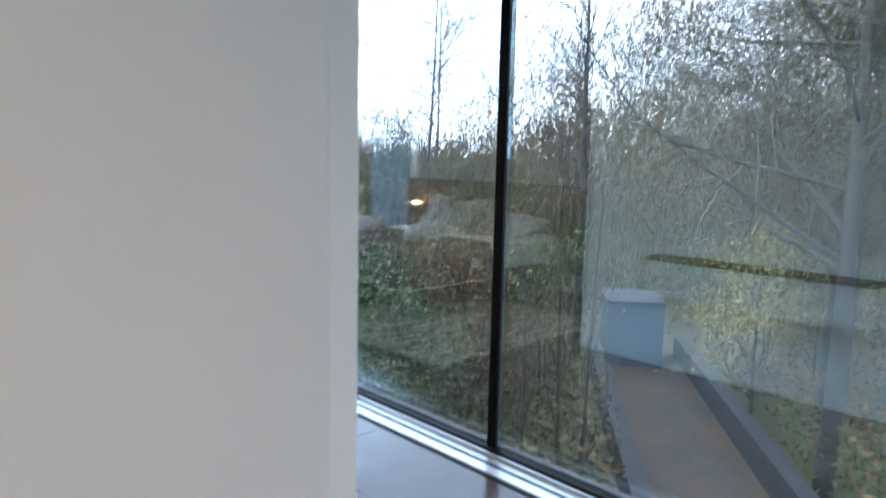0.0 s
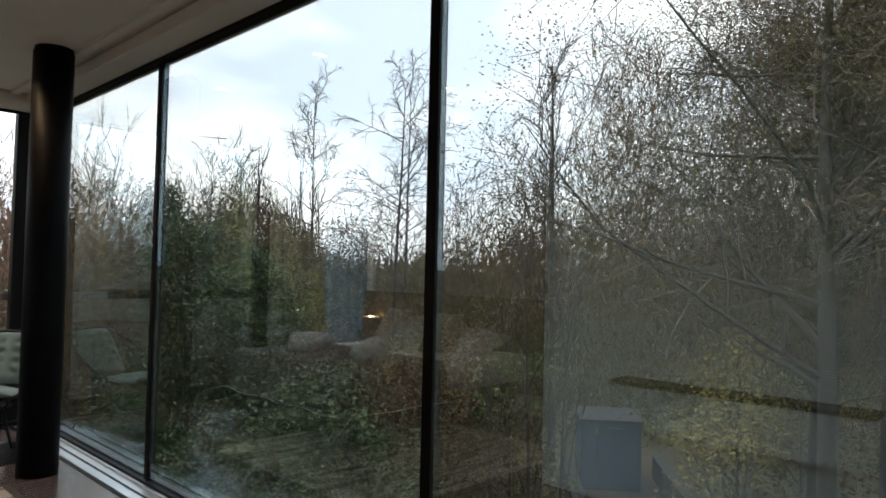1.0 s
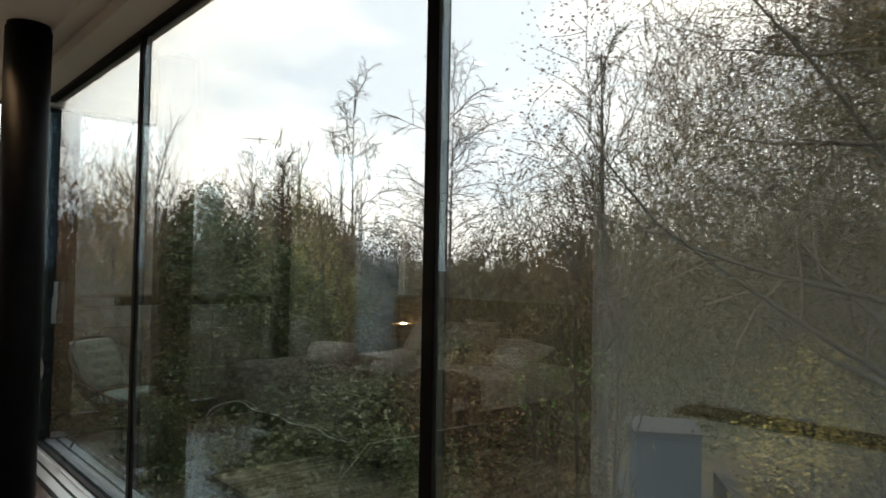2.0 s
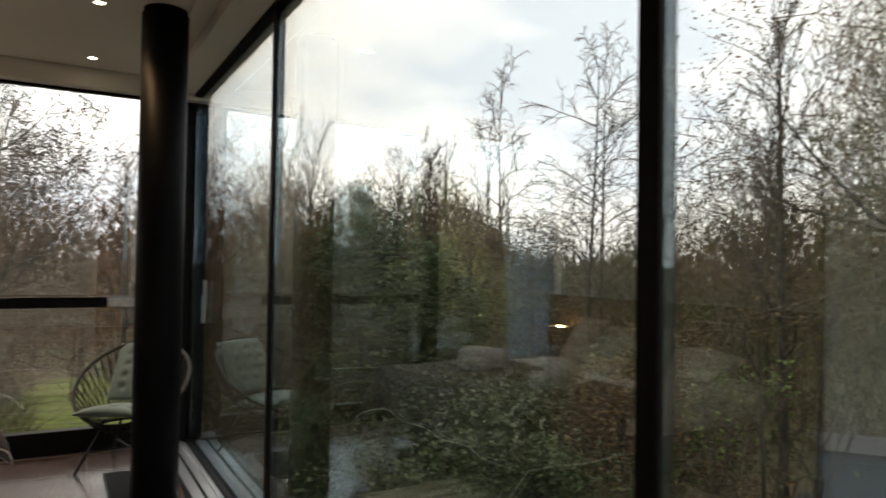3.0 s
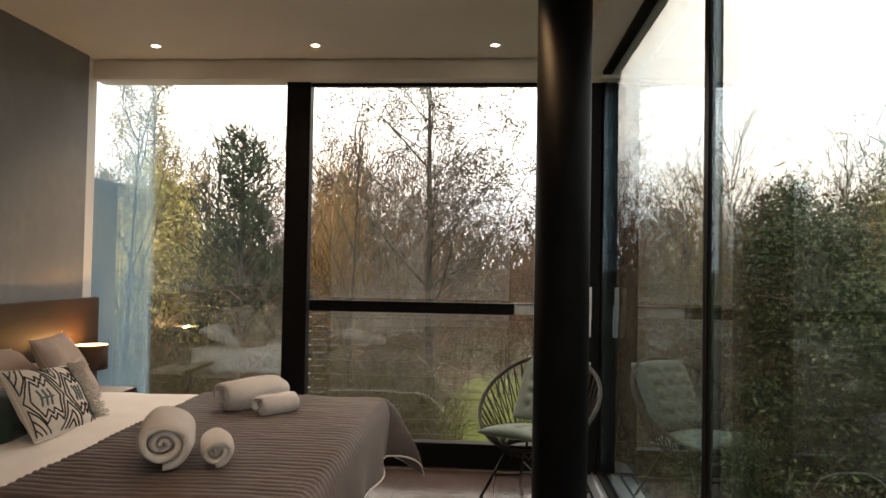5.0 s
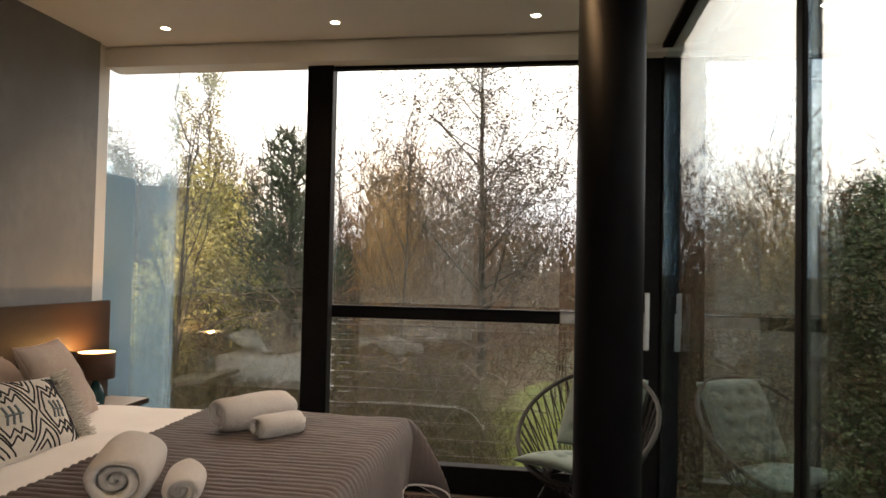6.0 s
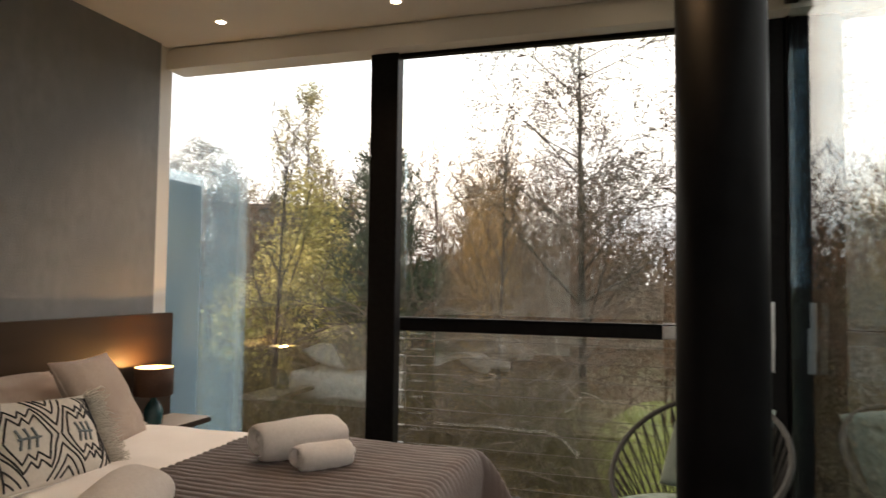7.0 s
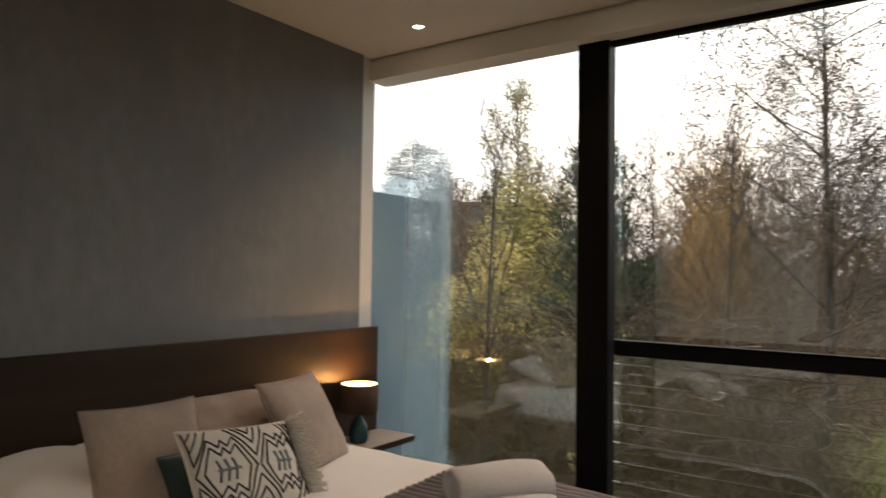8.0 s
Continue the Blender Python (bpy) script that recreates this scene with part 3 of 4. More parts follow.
put(pine, -11.5, 33.0, 1.0, 140)
put(pine, -15.5, 27.5, 1.05, 80)

bare_a = make_tree("bare_tree", "bare winter tree forking into fine upright twigs", "tree", 21, 9.6, 0.34, kids=(15, 9, 6, 4), first=0.3, angle=(22, 46), up=0.42, thin=0.5, ratio=0.45, r0=0.11)
bare_b = make_tree("bare_tree", "slim bare tree with drooping twigs", "tree", 22, 10.0, 0.33, kids=(22, 8, 5, 4), first=0.25, droop=0.7, angle=(25, 60), r0=0.075)
bare_c = make_tree("bare_tree", "young bare sapling with whip-like stems", "tree", 23, 7.0, 0.5, kids=(12, 6, 5), levels=3, first=0.08, angle=(14, 38), up=0.8, r0=0.06)
oak = make_tree("oak_tree", "broad tree with fine twigs and sparse olive-brown leaves", "tree", 24, 11.5, 0.5, kids=(24, 9, 6, 4), first=0.26, angle=(45, 80), leaf=M_LEAF_O, count=70000, size=0.023, jitter=0.22, r0=0.15, thin=0.45, droop=0.25)
ivy = make_tree("ivy_tree", "tree smothered in dark green ivy", "tree", 25, 6.4, 0.42, kids=(18, 8, 5, 3), first=0.05, leaf=M_LEAF_G, count=24000, size=0.042, jitter=0.2)
shrub = make_tree("shrub", "tangled shrub with browning leaves", "shrub", 26, 2.6, 0.75, kids=(14, 7, 5), levels=3, first=0.02, angle=(20, 65), leaf=M_LEAF_B, count=4200, size=0.032, jitter=0.16, r0=0.04, group="shrubs outside")
green = make_tree("shrub", "low evergreen shrub with glossy leaves", "shrub", 27, 2.2, 0.75, kids=(14, 7, 5), levels=3, first=0.02, angle=(25, 70), leaf=M_LEAF_G, count=8000, size=0.034, jitter=0.16, r0=0.03, group="shrubs outside")
gold = make_tree("shrub", "shrub with small yellow autumn leaves", "shrub", 28, 3.2, 0.6, kids=(14, 7, 5), levels=3, first=0.02, angle=(20, 60), leaf=M_LEAF_Y, count=4200, size=0.03, jitter=0.16, r0=0.04, group="shrubs outside")

move(bare_a, 14.8, 11.1, 1.0, 20)
move(bare_b, 12.0, 16.7, 0.88, 0)
move(bare_c, 9.5, 24.0, 1.2, 70)
move(oak, 11.5, 4.6, 1.0, 30)
move(ivy, 6.2, 11.4, 0.74, 15)
brown = make_tree('hawthorn_tree', 'thick hawthorn with rusty brown leaves', 'tree', 29, 6.6, 0.45, kids=(20, 8, 5, 3), first=0.04, leaf=M_LEAF_B, count=15000, size=0.036, jitter=0.2)
move(brown, 5.5, 12.9, 0.72, 40)
put(brown, 6.9, 13.2, 0.74, 140)
put(brown, 7.6, 17.0, 0.85, 10)
put(brown, 9.2, 13.6, 0.74, 70)
put(brown, 11.2, 18.6, 0.85, 220)
put(brown, 10.4, 12.6, 0.75, 300)
put(brown, -12.3, 28.5, 0.95, 20)
put(brown, -14.0, 27.6, 1.3, 120)
put(brown, -16.8, 29.5, 1.4, 220)
move(shrub, 9.0, 9.5, 1.1, 0)
move(green, 8.2, 10.6, 1.1, 0)
move(gold, 12.9, 6.2, 1.0, 0)
# extra shrubs, added only to darken the low view through the glass wall
for x, y, s, r in ((5.6, 7.6, 0.85, 40), (5.9, 8.8, 1.0, 130), (7.2, 8.9, 1.0, 250), (5.4, 9.7, 0.95, 10), (7.4, 10.2, 1.1, 300)):
    put(green, x, y, s, r)
fresh = make_tree('shrub', 'shrub with fresh bright green leaves', 'shrub', 30, 3.0, 0.6, kids=(14, 7, 5), levels=3, first=0.1, angle=(20, 60), leaf=M_LEAF_L, count=700, size=0.05, jitter=0.16, r0=0.03, group='shrubs outside')
move(fresh, 11.0, 9.3, 1.0, 0)
for x, y, s, r in ((13.2, 14.8, 0.93, 90), (10.6, 19.5, 0.72, 200), (16.5, 18.0, 1.0, 30), (-3.9, 26.0, 0.85, 10), (-0.6, 27.0, 0.8, 120), (19.5, 14.4, 0.8, 300)):
    put(bare_b, x, y, s, r)
for x, y, s, r in ((-17.0, 43.0, 1.15, 110), (-13.0, 41.0, 1.1, 40), (-14.3, 30.0, 0.9, 10), (22.0, 16.5, 0.9, 220), (13.0, 22.0, 0.85, 50), (4.6, 27.0, 0.82, 80), (-9.0, 30.0, 0.9, 160), (7.4, 30.0, 0.9, 260)):
    put(bare_a, x, y, s, r)
for x, y, s, r in ((14.0, 1.0, 1.1, 150), (15.8, 5.6, 0.95, 250), (19.0, 3.0, 1.2, 80), (14.6, 5.6, 0.75, 300), (12.4, 2.4, 1.0, 200), (17.2, 5.0, 1.2, 20)):
    put(oak, x, y, s, r)
for x, y, s, r in ((7.7, 11.5, 0.68, 100), (5.3, 10.6, 0.42, 60), (6.4, 9.4, 0.4, 200), (9.8, 21.5, 0.95, 300), (-10.5, 26.5, 0.8, 10)):
    put(ivy, x, y, s, r)
for x, y, s, r in ((8.7, 6.8, 0.62, 20), (9.3, 7.6, 0.7, 160), (8.2, 7.4, 0.5, 250)):
    put(bare_c, x, y, s, r)
for k in range(26):
    a = radians(rng.uniform(-40, 30))
    d = rng.uniform(15, 27)
    x, y = 2.5 - d * math.sin(a), 4 + d * math.cos(a)
    if abs(x - 3.5) < 2.8 and y < 33:
        continue
    put(bare_c, x, y, rng.uniform(0.75, 1.15), rng.uniform(0, 360))
for k in range(34):
    a = radians(rng.uniform(-95, 32))
    d = rng.uniform(9.5, 20)
    x, y = 2.5 - d * math.sin(a), 4 + d * math.cos(a)
    if (1.2 < x < 5.4 and 8 < y < 33) or abs((Vector((x, y)) - P0.xy).dot(PN.xy)) < 2.2:
        continue
    put(rng.choice((shrub, shrub, green, gold)) if x > 5 else shrub, x, y, rng.uniform(0.7, 1.25), rng.uniform(0, 360))


def woods(seed, count, d0, d1, a0, a1, hmin, hmax, tufts):
    """A far belt of thin stems with upright twigs."""
    rg = random.Random(seed)
    vs, fs = [], []
    for _ in range(count):
        a, d = radians(rg.uniform(a0, a1)), rg.uniform(d0, d1)
        b = Vector((2.5 - d * math.sin(a), 4 + d * math.cos(a), GZ - 0.1 + 0.01 * max(0, d - 30)))
        h = rg.uniform(hmin, hmax)
        lean = Vector((rg.gauss(0, 0.05), rg.gauss(0, 0.05), 1))
        r = rg.uniform(0.02, 0.06)
        tube(vs, fs, [b, b + lean * h * 0.5, b + lean * h], [r, r * 0.7, 0.006], 3)
        for _ in range(tufts):
            f = rg.uniform(0.05, 0.95)
            p = b + lean * h * f
            t = Vector((rg.gauss(0, 0.6), rg.gauss(0, 0.6), rg.uniform(0.3, 1.1))) * (h * 0.2 * (1.15 - f * 0.7))
            q = p + t
            tube(vs, fs, [p, q], [0.013, 0.006], 3)
            for _ in range(3):
                s = p + t * rg.uniform(0.3, 0.9)
                tube(vs, fs, [s, s + Vector((rg.gauss(0, 0.35), rg.gauss(0, 0.35), rg.uniform(0.1, 0.6))) * h * 0.08], [0.007, 0.004], 3)
    return mesh_from("woods", vs, fs)


def thicket(seed, count, d0, d1, a0, a1, top, length, thick=0.015, low=0.0):
    """Thin upright twigs that fill a belt of distance up to an uneven top."""
    rg = random.Random(seed)
    vs, fs = [], []
    for _ in range(count):
        a, d = radians(rg.uniform(a0, a1)), rg.uniform(d0, d1)
        x, y = 2.5 - d * math.sin(a), 4 + d * math.cos(a)
        if ((x - 3.5) / 2.5) ** 2 + ((y - 25) / 7.4) ** 2 < 1:
            continue
        lump = 0.82 + 0.3 * noise.noise(Vector((x * 0.12, y * 0.12, seed))) + 0.22 * noise.noise(Vector((x * 0.5, y * 0.5, seed)))
        deg = math.degrees(a)
        z = top * lump * (1 - 0.42 * math.exp(-((deg + 41) / 8) ** 2)) * (low + (1 - low) * rg.random() ** 1.15)
        p = Vector((x, y, GZ + z + 0.01 * max(0, d - 30)))
        u = Vector((rg.gauss(0, 0.5), rg.gauss(0, 0.5), 1 if rg.random() < 0.75 else rg.gauss(0, 0.6))).normalized()
        L = length * rg.uniform(0.4, 1.5)
        w = u.cross(Vector((rg.gauss(0, 1), rg.gauss(0, 1), 0.2))).normalized() * thick * rg.uniform(0.5, 1.5)
        m = p + u * L * 0.55 + Vector((rg.gauss(0, 0.05), rg.gauss(0, 0.05), 0))
        k = len(vs)
        vs += [p - w, p + w, m + w * 0.7, m - w * 0.7, p + u * L]
        fs.append((k, k + 1, k + 2, k + 3))
        fs.append((k + 3, k + 2, k + 4))
    return mesh_from("thicket", vs, fs)


obj("woodland_belt", woods(31, 210, 22, 42, -36, 50, 4.5, 7.4, 15), M_TWIG_RED, label="bare russet woodland stems", category="woodland", kind="stuff")
obj("woodland_belt", woods(32, 210, 22, 44, -110, -30, 4.5, 7.0, 15), M_TWIG, label="bare grey-brown woodland stems", category="woodland", kind="stuff")
obj("thicket", thicket(33, 110000, 21, 44, -34, 52, 9.6, 0.55, 0.014), M_TWIG_RED, label="dense russet thicket of bare twigs", category="woodland", kind="stuff")
obj("thicket", thicket(34, 110000, 18, 44, -112, -28, 9.6, 0.55, 0.014), M_TWIG_OLIVE, label="dense olive-brown thicket of bare twigs", category="woodland", kind="stuff")
obj("thicket", thicket(37, 24000, 10, 17, -102, -63, 11.5, 0.5, 0.008, 0.34), M_TWIG_OLIVE, label="dense canopy of fine olive-brown twigs", category="woodland", kind="stuff")
obj("thicket", thicket(38, 17000, 20, 28, -10, 12, 9.6, 0.6, 0.008, 0.3), M_TWIG_RED, label="haze of fine upper twigs", category="woodland", kind="stuff")
obj("thicket", thicket(36, 4000, 21, 27, 10.0, 14.2, 9.0, 1.9, 0.011), M_TWIG_GOLD, label="thin golden upright stems", category="woodland", kind="stuff")
obj("thicket", thicket(35, 30000, 9.5, 21, 1, 36, 3.4, 0.7, 0.004), M_TWIG_OLIVE, label="low tangle of bare branches", category="woodland", kind="stuff")


def tangle(seed, count, d0, d1, a0, a1, top):
    """Arching bare branches that cross one another above the undergrowth."""
    rg = random.Random(seed)
    vs, fs = [], []
    for _ in range(count):
        a, d = radians(rg.uniform(a0, a1)), rg.uniform(d0, d1)
        p = Vector((2.5 - d * math.sin(a), 4 + d * math.cos(a), GZ + top * rg.random() ** 1.3))
        if ((p.x - 3.5) / 2.6) ** 2 + ((p.y - 25) / 7.4) ** 2 < 1 or (2.2 < p.x < 4.8 and p.y > 9) or abs((p - P0).xy.dot(PN.xy)) < 2.6:
            continue
        u = Vector((rg.gauss(0, 1), rg.gauss(0, 1), rg.uniform(-0.1, 0.9))).normalized()
        length, rad = rg.uniform(0.6, 2.2), rg.uniform(0.003, 0.011)
        pts, q = [p], p
        for k in range(5):
            u = (u + Vector((rg.gauss(0, 0.26), rg.gauss(0, 0.26), rg.gauss(-0.03, 0.22)))).normalized()
            q = q + u * length / 5
            pts.append(q)
            if k > 1:
                side = (u + Vector((rg.gauss(0, 0.7), rg.gauss(0, 0.7), rg.gauss(0.1, 0.5)))).normalized()
                tube(vs, fs, [q, q + side * length * 0.13, q + side * length * 0.24 + Vector((0, 0, rg.gauss(0, 0.04)))], [rad * 0.45, rad * 0.35, 0.002], 3)
        tube(vs, fs, pts, [rad * (1 - 0.16 * k) for k in range(6)], 4)
    return mesh_from("tangle", vs, fs)


M_PALE = mat("pale_grey_branches", (0.12, 0.093, 0.07), 0.95, var=0.35, scale=2, island=0.5, second=(0.075, 0.058, 0.043), sscale=0.8)
obj("branch_tangle", tangle(61, 2600, 9.0, 19.0, -9, 30, 4.2), M_PALE, label="pale tangle of bare arching branches", category="woodland", kind="stuff")
obj("branch_tangle", tangle(62, 700, 8.0, 16.0, -72, -22, 3.2), M_PALE, label="pale tangle of bare arching branches", category="woodland", kind="stuff")


def brush(seed, count, d0, d1, a0, a1, zmin, zmax, size):
    rg = random.Random(seed)
    vs, fs = [], []
    for _ in range(count):
        a, d = radians(rg.uniform(a0, a1)), rg.uniform(d0, d1)
        p = Vector((2.5 - d * math.sin(a), 4 + d * math.cos(a), 0))
        if ((p.x - 3.5) / 2.3) ** 2 + ((p.y - 25) / 7.0) ** 2 < 1 or (abs((p - P0).xy.dot(PN.xy)) < 1.4 and -5 < (p - P0).xy.dot(PD.xy) < 10):
            continue
        if 1.3 + 0.4 * noise.noise(p * 0.3) < p.x < 4.6 and 8.5 < p.y < 34:
            continue
        hill = max(0.15, 0.75 + 0.6 * noise.noise(p * 0.35))
        p.z = GZ + rg.uniform(zmin, zmax) * hill
        u = Vector((rg.gauss(0, 1), rg.gauss(0, 1), rg.gauss(0, 0.7))).normalized()
        w = u.cross(Vector((rg.gauss(0, 1), rg.gauss(0, 1), rg.gauss(0, 1)))).normalized()
        s = size * rg.uniform(0.5, 1.4)
        k = len(vs)
        vs += [p - u * s, p + w * s * 0.4, p + u * s, p - w * s * 0.4]
        fs.append((k, k + 1, k + 2, k + 3))
    return mesh_from("undergrowth", vs, fs)


obj("undergrowth", brush(41, 60000, 6, 26, -100, 32, 0.0, 1.5, 0.07), M_LEAF_B, label="brown bramble and dead leaf undergrowth", category="undergrowth", kind="stuff")
obj("undergrowth", brush(42, 14000, 6, 24, -100, -24, 0.0, 1.1, 0.06), M_LEAF_G, label="dark green bramble undergrowth", category="undergrowth", kind="stuff")

def far_belt(seed, count, d0, d1, a0, a1, top, size):
    rg = random.Random(seed)
    vs, fs = [], []
    for _ in range(count):
        deg, d = rg.uniform(a0, a1), rg.uniform(d0, d1)
        a = radians(deg)
        x, y = 2.5 - d * math.sin(a), 4 + d * math.cos(a)
        if (x + 15.8) ** 2 + (y - 36.5) ** 2 < 49:
            continue
        lump = 0.8 + 0.35 * noise.noise(Vector((x * 0.1, y * 0.1, 9))) + 0.25 * noise.noise(Vector((x * 0.35, y * 0.35, 5)))
        z = top * lump * (1 - 0.38 * math.exp(-((deg + 41) / 8) ** 2)) * rg.random()
        p = Vector((x, y, GZ + z))
        u = Vector((rg.gauss(0, 0.5), rg.gauss(0, 0.5), 1)).normalized()
        w = u.cross(Vector((rg.gauss(0, 1), rg.gauss(0, 1), 0.2))).normalized()
        s = size * rg.uniform(0.4, 1.3)
        k = len(vs)
        vs += [p - u * s, p + w * s * 0.35, p + u * s, p - w * s * 0.35]
        fs.append((k, k + 1, k + 2, k + 3))
    return mesh_from("far_belt", vs, fs)


obj("distant_woodland", far_belt(51, 30000, 44, 60, -118, 58, 8.6, 0.45), M_TWIG_OLIVE, label="hazy brown distant woodland", category="woodland", kind="stuff")

# flat-roofed neighbouring house behind the birch
house = thing("house", "grey flat-roofed house behind the trees", "house", at=pose(-15.8, 36.5, GZ, 0, 0, 32))
part("wall", box_bm((-3.2, -2.5, 0), (3.2, 2.5, 8.0)), M_RENDER, house)
part("roof", box_bm((-3.5, -2.8, 8.0), (3.5, 2.8, 8.25)), M_DARKPANEL, house, "thin dark flat roof")
for x in (-1.9, 0.2, 1.9):
    for z in (5.4, 2.2):
        w = part("window", box_bm((x - 0.5, -2.56, z), (x + 0.5, -2.49, z + 1.4)), M_BEZEL, house, "white window frame")
        part("pane", box_bm((x - 0.42, -2.575, z + 0.08), (x + 0.42, -2.562, z + 1.32)), M_DARKPANEL, w)

# ---------------- bed and textiles ----------------
M_SHEET = mat("white_cotton", (0.86, 0.80, 0.76), 0.9, var=0.03, scale=4, bump=0.12, bscale=350, sheen=0.2)
M_THROW = mat("taupe_quilted_throw", (0.098, 0.069, 0.064), 0.62, var=0.12, scale=30, second=(0.085, 0.065, 0.063), sscale=5, bump=0.3, bscale=300, sheen=0.12)
M_BLUSH = mat("blush_linen", (0.43, 0.335, 0.275), 0.95, var=0.08, scale=60, bump=0.45, bscale=500, second=(0.385, 0.295, 0.245), sscale=6, sheen=0.2)
M_CREAM = mat("cream_cotton", (0.66, 0.61, 0.54), 0.95, var=0.05, scale=80, bump=0.3, bscale=400, sheen=0.15)
M_INK = mat("charcoal_embroidery", (0.03, 0.032, 0.036), 0.9, var=0.2, scale=200, bump=0.3, bscale=600)
M_INKG = mat("grey_embroidery", (0.16, 0.19, 0.20), 0.9, var=0.2, scale=200, bump=0.3, bscale=600)
M_GREENV = mat("dark_green_velvet", (0.012, 0.035, 0.032), 0.8, var=0.3, scale=20, sheen=0.5)
M_TOWEL = mat("white_terry", (0.86, 0.80, 0.77), 0.98, var=0.05, scale=90, bump=0.9, bscale=420, sheen=0.4)
M_DIVAN = mat("dark_grey_divan_fabric", (0.045, 0.042, 0.042), 0.95, var=0.15, scale=120, bump=0.3, bscale=400)
M_SHELF = mat("pale_wood_laminate", (0.40, 0.33, 0.27), 0.45, var=0.12, scale=8, stretch=(1, 0.15, 1), second=(0.36, 0.29, 0.235), sscale=4)
M_SHADE = mat("dark_brown_lampshade", (0.05, 0.022, 0.012), 0.8, var=0.15, scale=90, bump=0.15, bscale=300)
M_SHADEIN = mat("gold_lampshade_lining", (0.85, 0.74, 0.55), 0.5, var=0.04)
M_TEAL = mat("teal_glazed_ceramic", (0.012, 0.05, 0.055), 0.25, var=0.3, scale=12)
M_ROPE = mat("black_rope", (0.02, 0.019, 0.018), 0.7, var=0.3, scale=90, bump=0.4, bscale=250)
M_SAGE = mat("sage_green_cotton", (0.165, 0.215, 0.2), 0.95, var=0.06, scale=60, second=(0.145, 0.195, 0.18), sscale=5, bump=0.3, bscale=400, sheen=0.2)
M_RUG = mat("tan_woven_rug", (0.46, 0.40, 0.33), 0.98, var=0.15, scale=60, second=(0.22, 0.17, 0.13), sscale=5, stretch=(0.4, 3, 1), bump=0.6, bscale=260)
M_RUGB = mat("dark_rug_border", (0.06, 0.045, 0.035), 0.98, var=0.2, scale=60, bump=0.5, bscale=260)


def grid_mesh(name, nu, nv, fn, thick=0.0):
    """A smooth sheet of nu x nv cells through fn(u, v), closed behind at the given thickness."""
    vs = [fn(i / nu, j / nv) for j in range(nv + 1) for i in range(nu + 1)]
    fs = []
    for j in range(nv):
        for i in range(nu):
            a = j * (nu + 1) + i
            fs.append((a, a + 1, a + nu + 2, a + nu + 1))
    me = mesh_from(name, vs, fs, True)
    if thick:
        count = len(vs)
        under = [v.co - v.normal * thick for v in me.vertices]
        rim = [i for i in range(nu + 1)] + [j * (nu + 1) + nu for j in range(1, nv + 1)]
        rim += [nv * (nu + 1) + i for i in range(nu - 1, -1, -1)] + [j * (nu + 1) for j in range(nv - 1, 0, -1)]
        faces = fs + [tuple(k + count for k in reversed(f)) for f in fs]
        faces += [(p, p + count, q + count, q) for p, q in zip(rim, rim[1:] + rim[:1])]
        bpy.data.meshes.remove(me)
        me = mesh_from(name, [tuple(v) for v in vs] + [tuple(v) for v in under], faces, True)
    return me


BX0, BX1, BY0, BY1, BZ = 0.06, 2.13, 6.06, 7.82, 0.575
bed = thing("bed", "super-king bed made up in white with a taupe throw", "bed")
part("base", box_bm((BX0, BY0 + 0.03, 0.06), (BX1 - 0.04, BY1 - 0.03, 0.31), 0.015, 2), M_DIVAN, bed, "dark fabric divan base")
part("mattress", box_bm((BX0, BY0 + 0.015, 0.31), (BX1 - 0.02, BY1 - 0.015, 0.545), 0.05, 4), M_SHEET, bed)
for x in (0.2, 1.95):
    for y in (BY0 + 0.15, BY1 - 0.15):
        part("foot", cyl_bm((x, y, 0), (x, y, 0.06), 0.025, n=12), M_FRAME, bed)
part("headboard", box_bm((0.001, 4.9, 0.20), (0.045, 8.475, 1.107), 0.003), M_WALNUT, bed, "long dark walnut headboard panel")


def drape(x, y, top, ex, y0, y1, flare):
    """A cloth point at bed plan (x, y) laid over the edges ex, y0, y1 and hanging beyond them."""
    ox, oy = max(0.0, x - ex), max(0.0, y0 - y, y - y1)
    sy = -1 if y < y0 else 1
    d = (ox ** 2.2 + oy ** 2.2) ** (1 / 2.2)
    soft = 0.07
    drop = d - soft * (1 - math.exp(-d / soft)) * 0.9
    out = soft * (1 - math.exp(-d / soft))
    both = min(ox, oy)
    px = min(x, ex) + (out * (ox / d) if d else 0) + flare * both
    py = min(max(y, y0), y1) + sy * ((out * (oy / d) if d else 0) + flare * both * 0.5)
    return px, py, top - drop


def duvet_pt(u, v):
    x = BX0 + 0.01 + u * 1.35
    y = BY0 - 0.26 + v * (BY1 - BY0 + 0.52)
    px, py, z = drape(x, y, BZ, 9, BY0, BY1, 0)
    w = 0.012 * noise.noise(Vector((x * 2.2, y * 2.2, 1))) + 0.006 * noise.noise(Vector((x * 7, y * 5, 4)))
    return (px, py, z + w)


part("duvet", grid_mesh("duvet", 60, 90, duvet_pt, 0.03), M_SHEET, bed, "smooth white duvet")


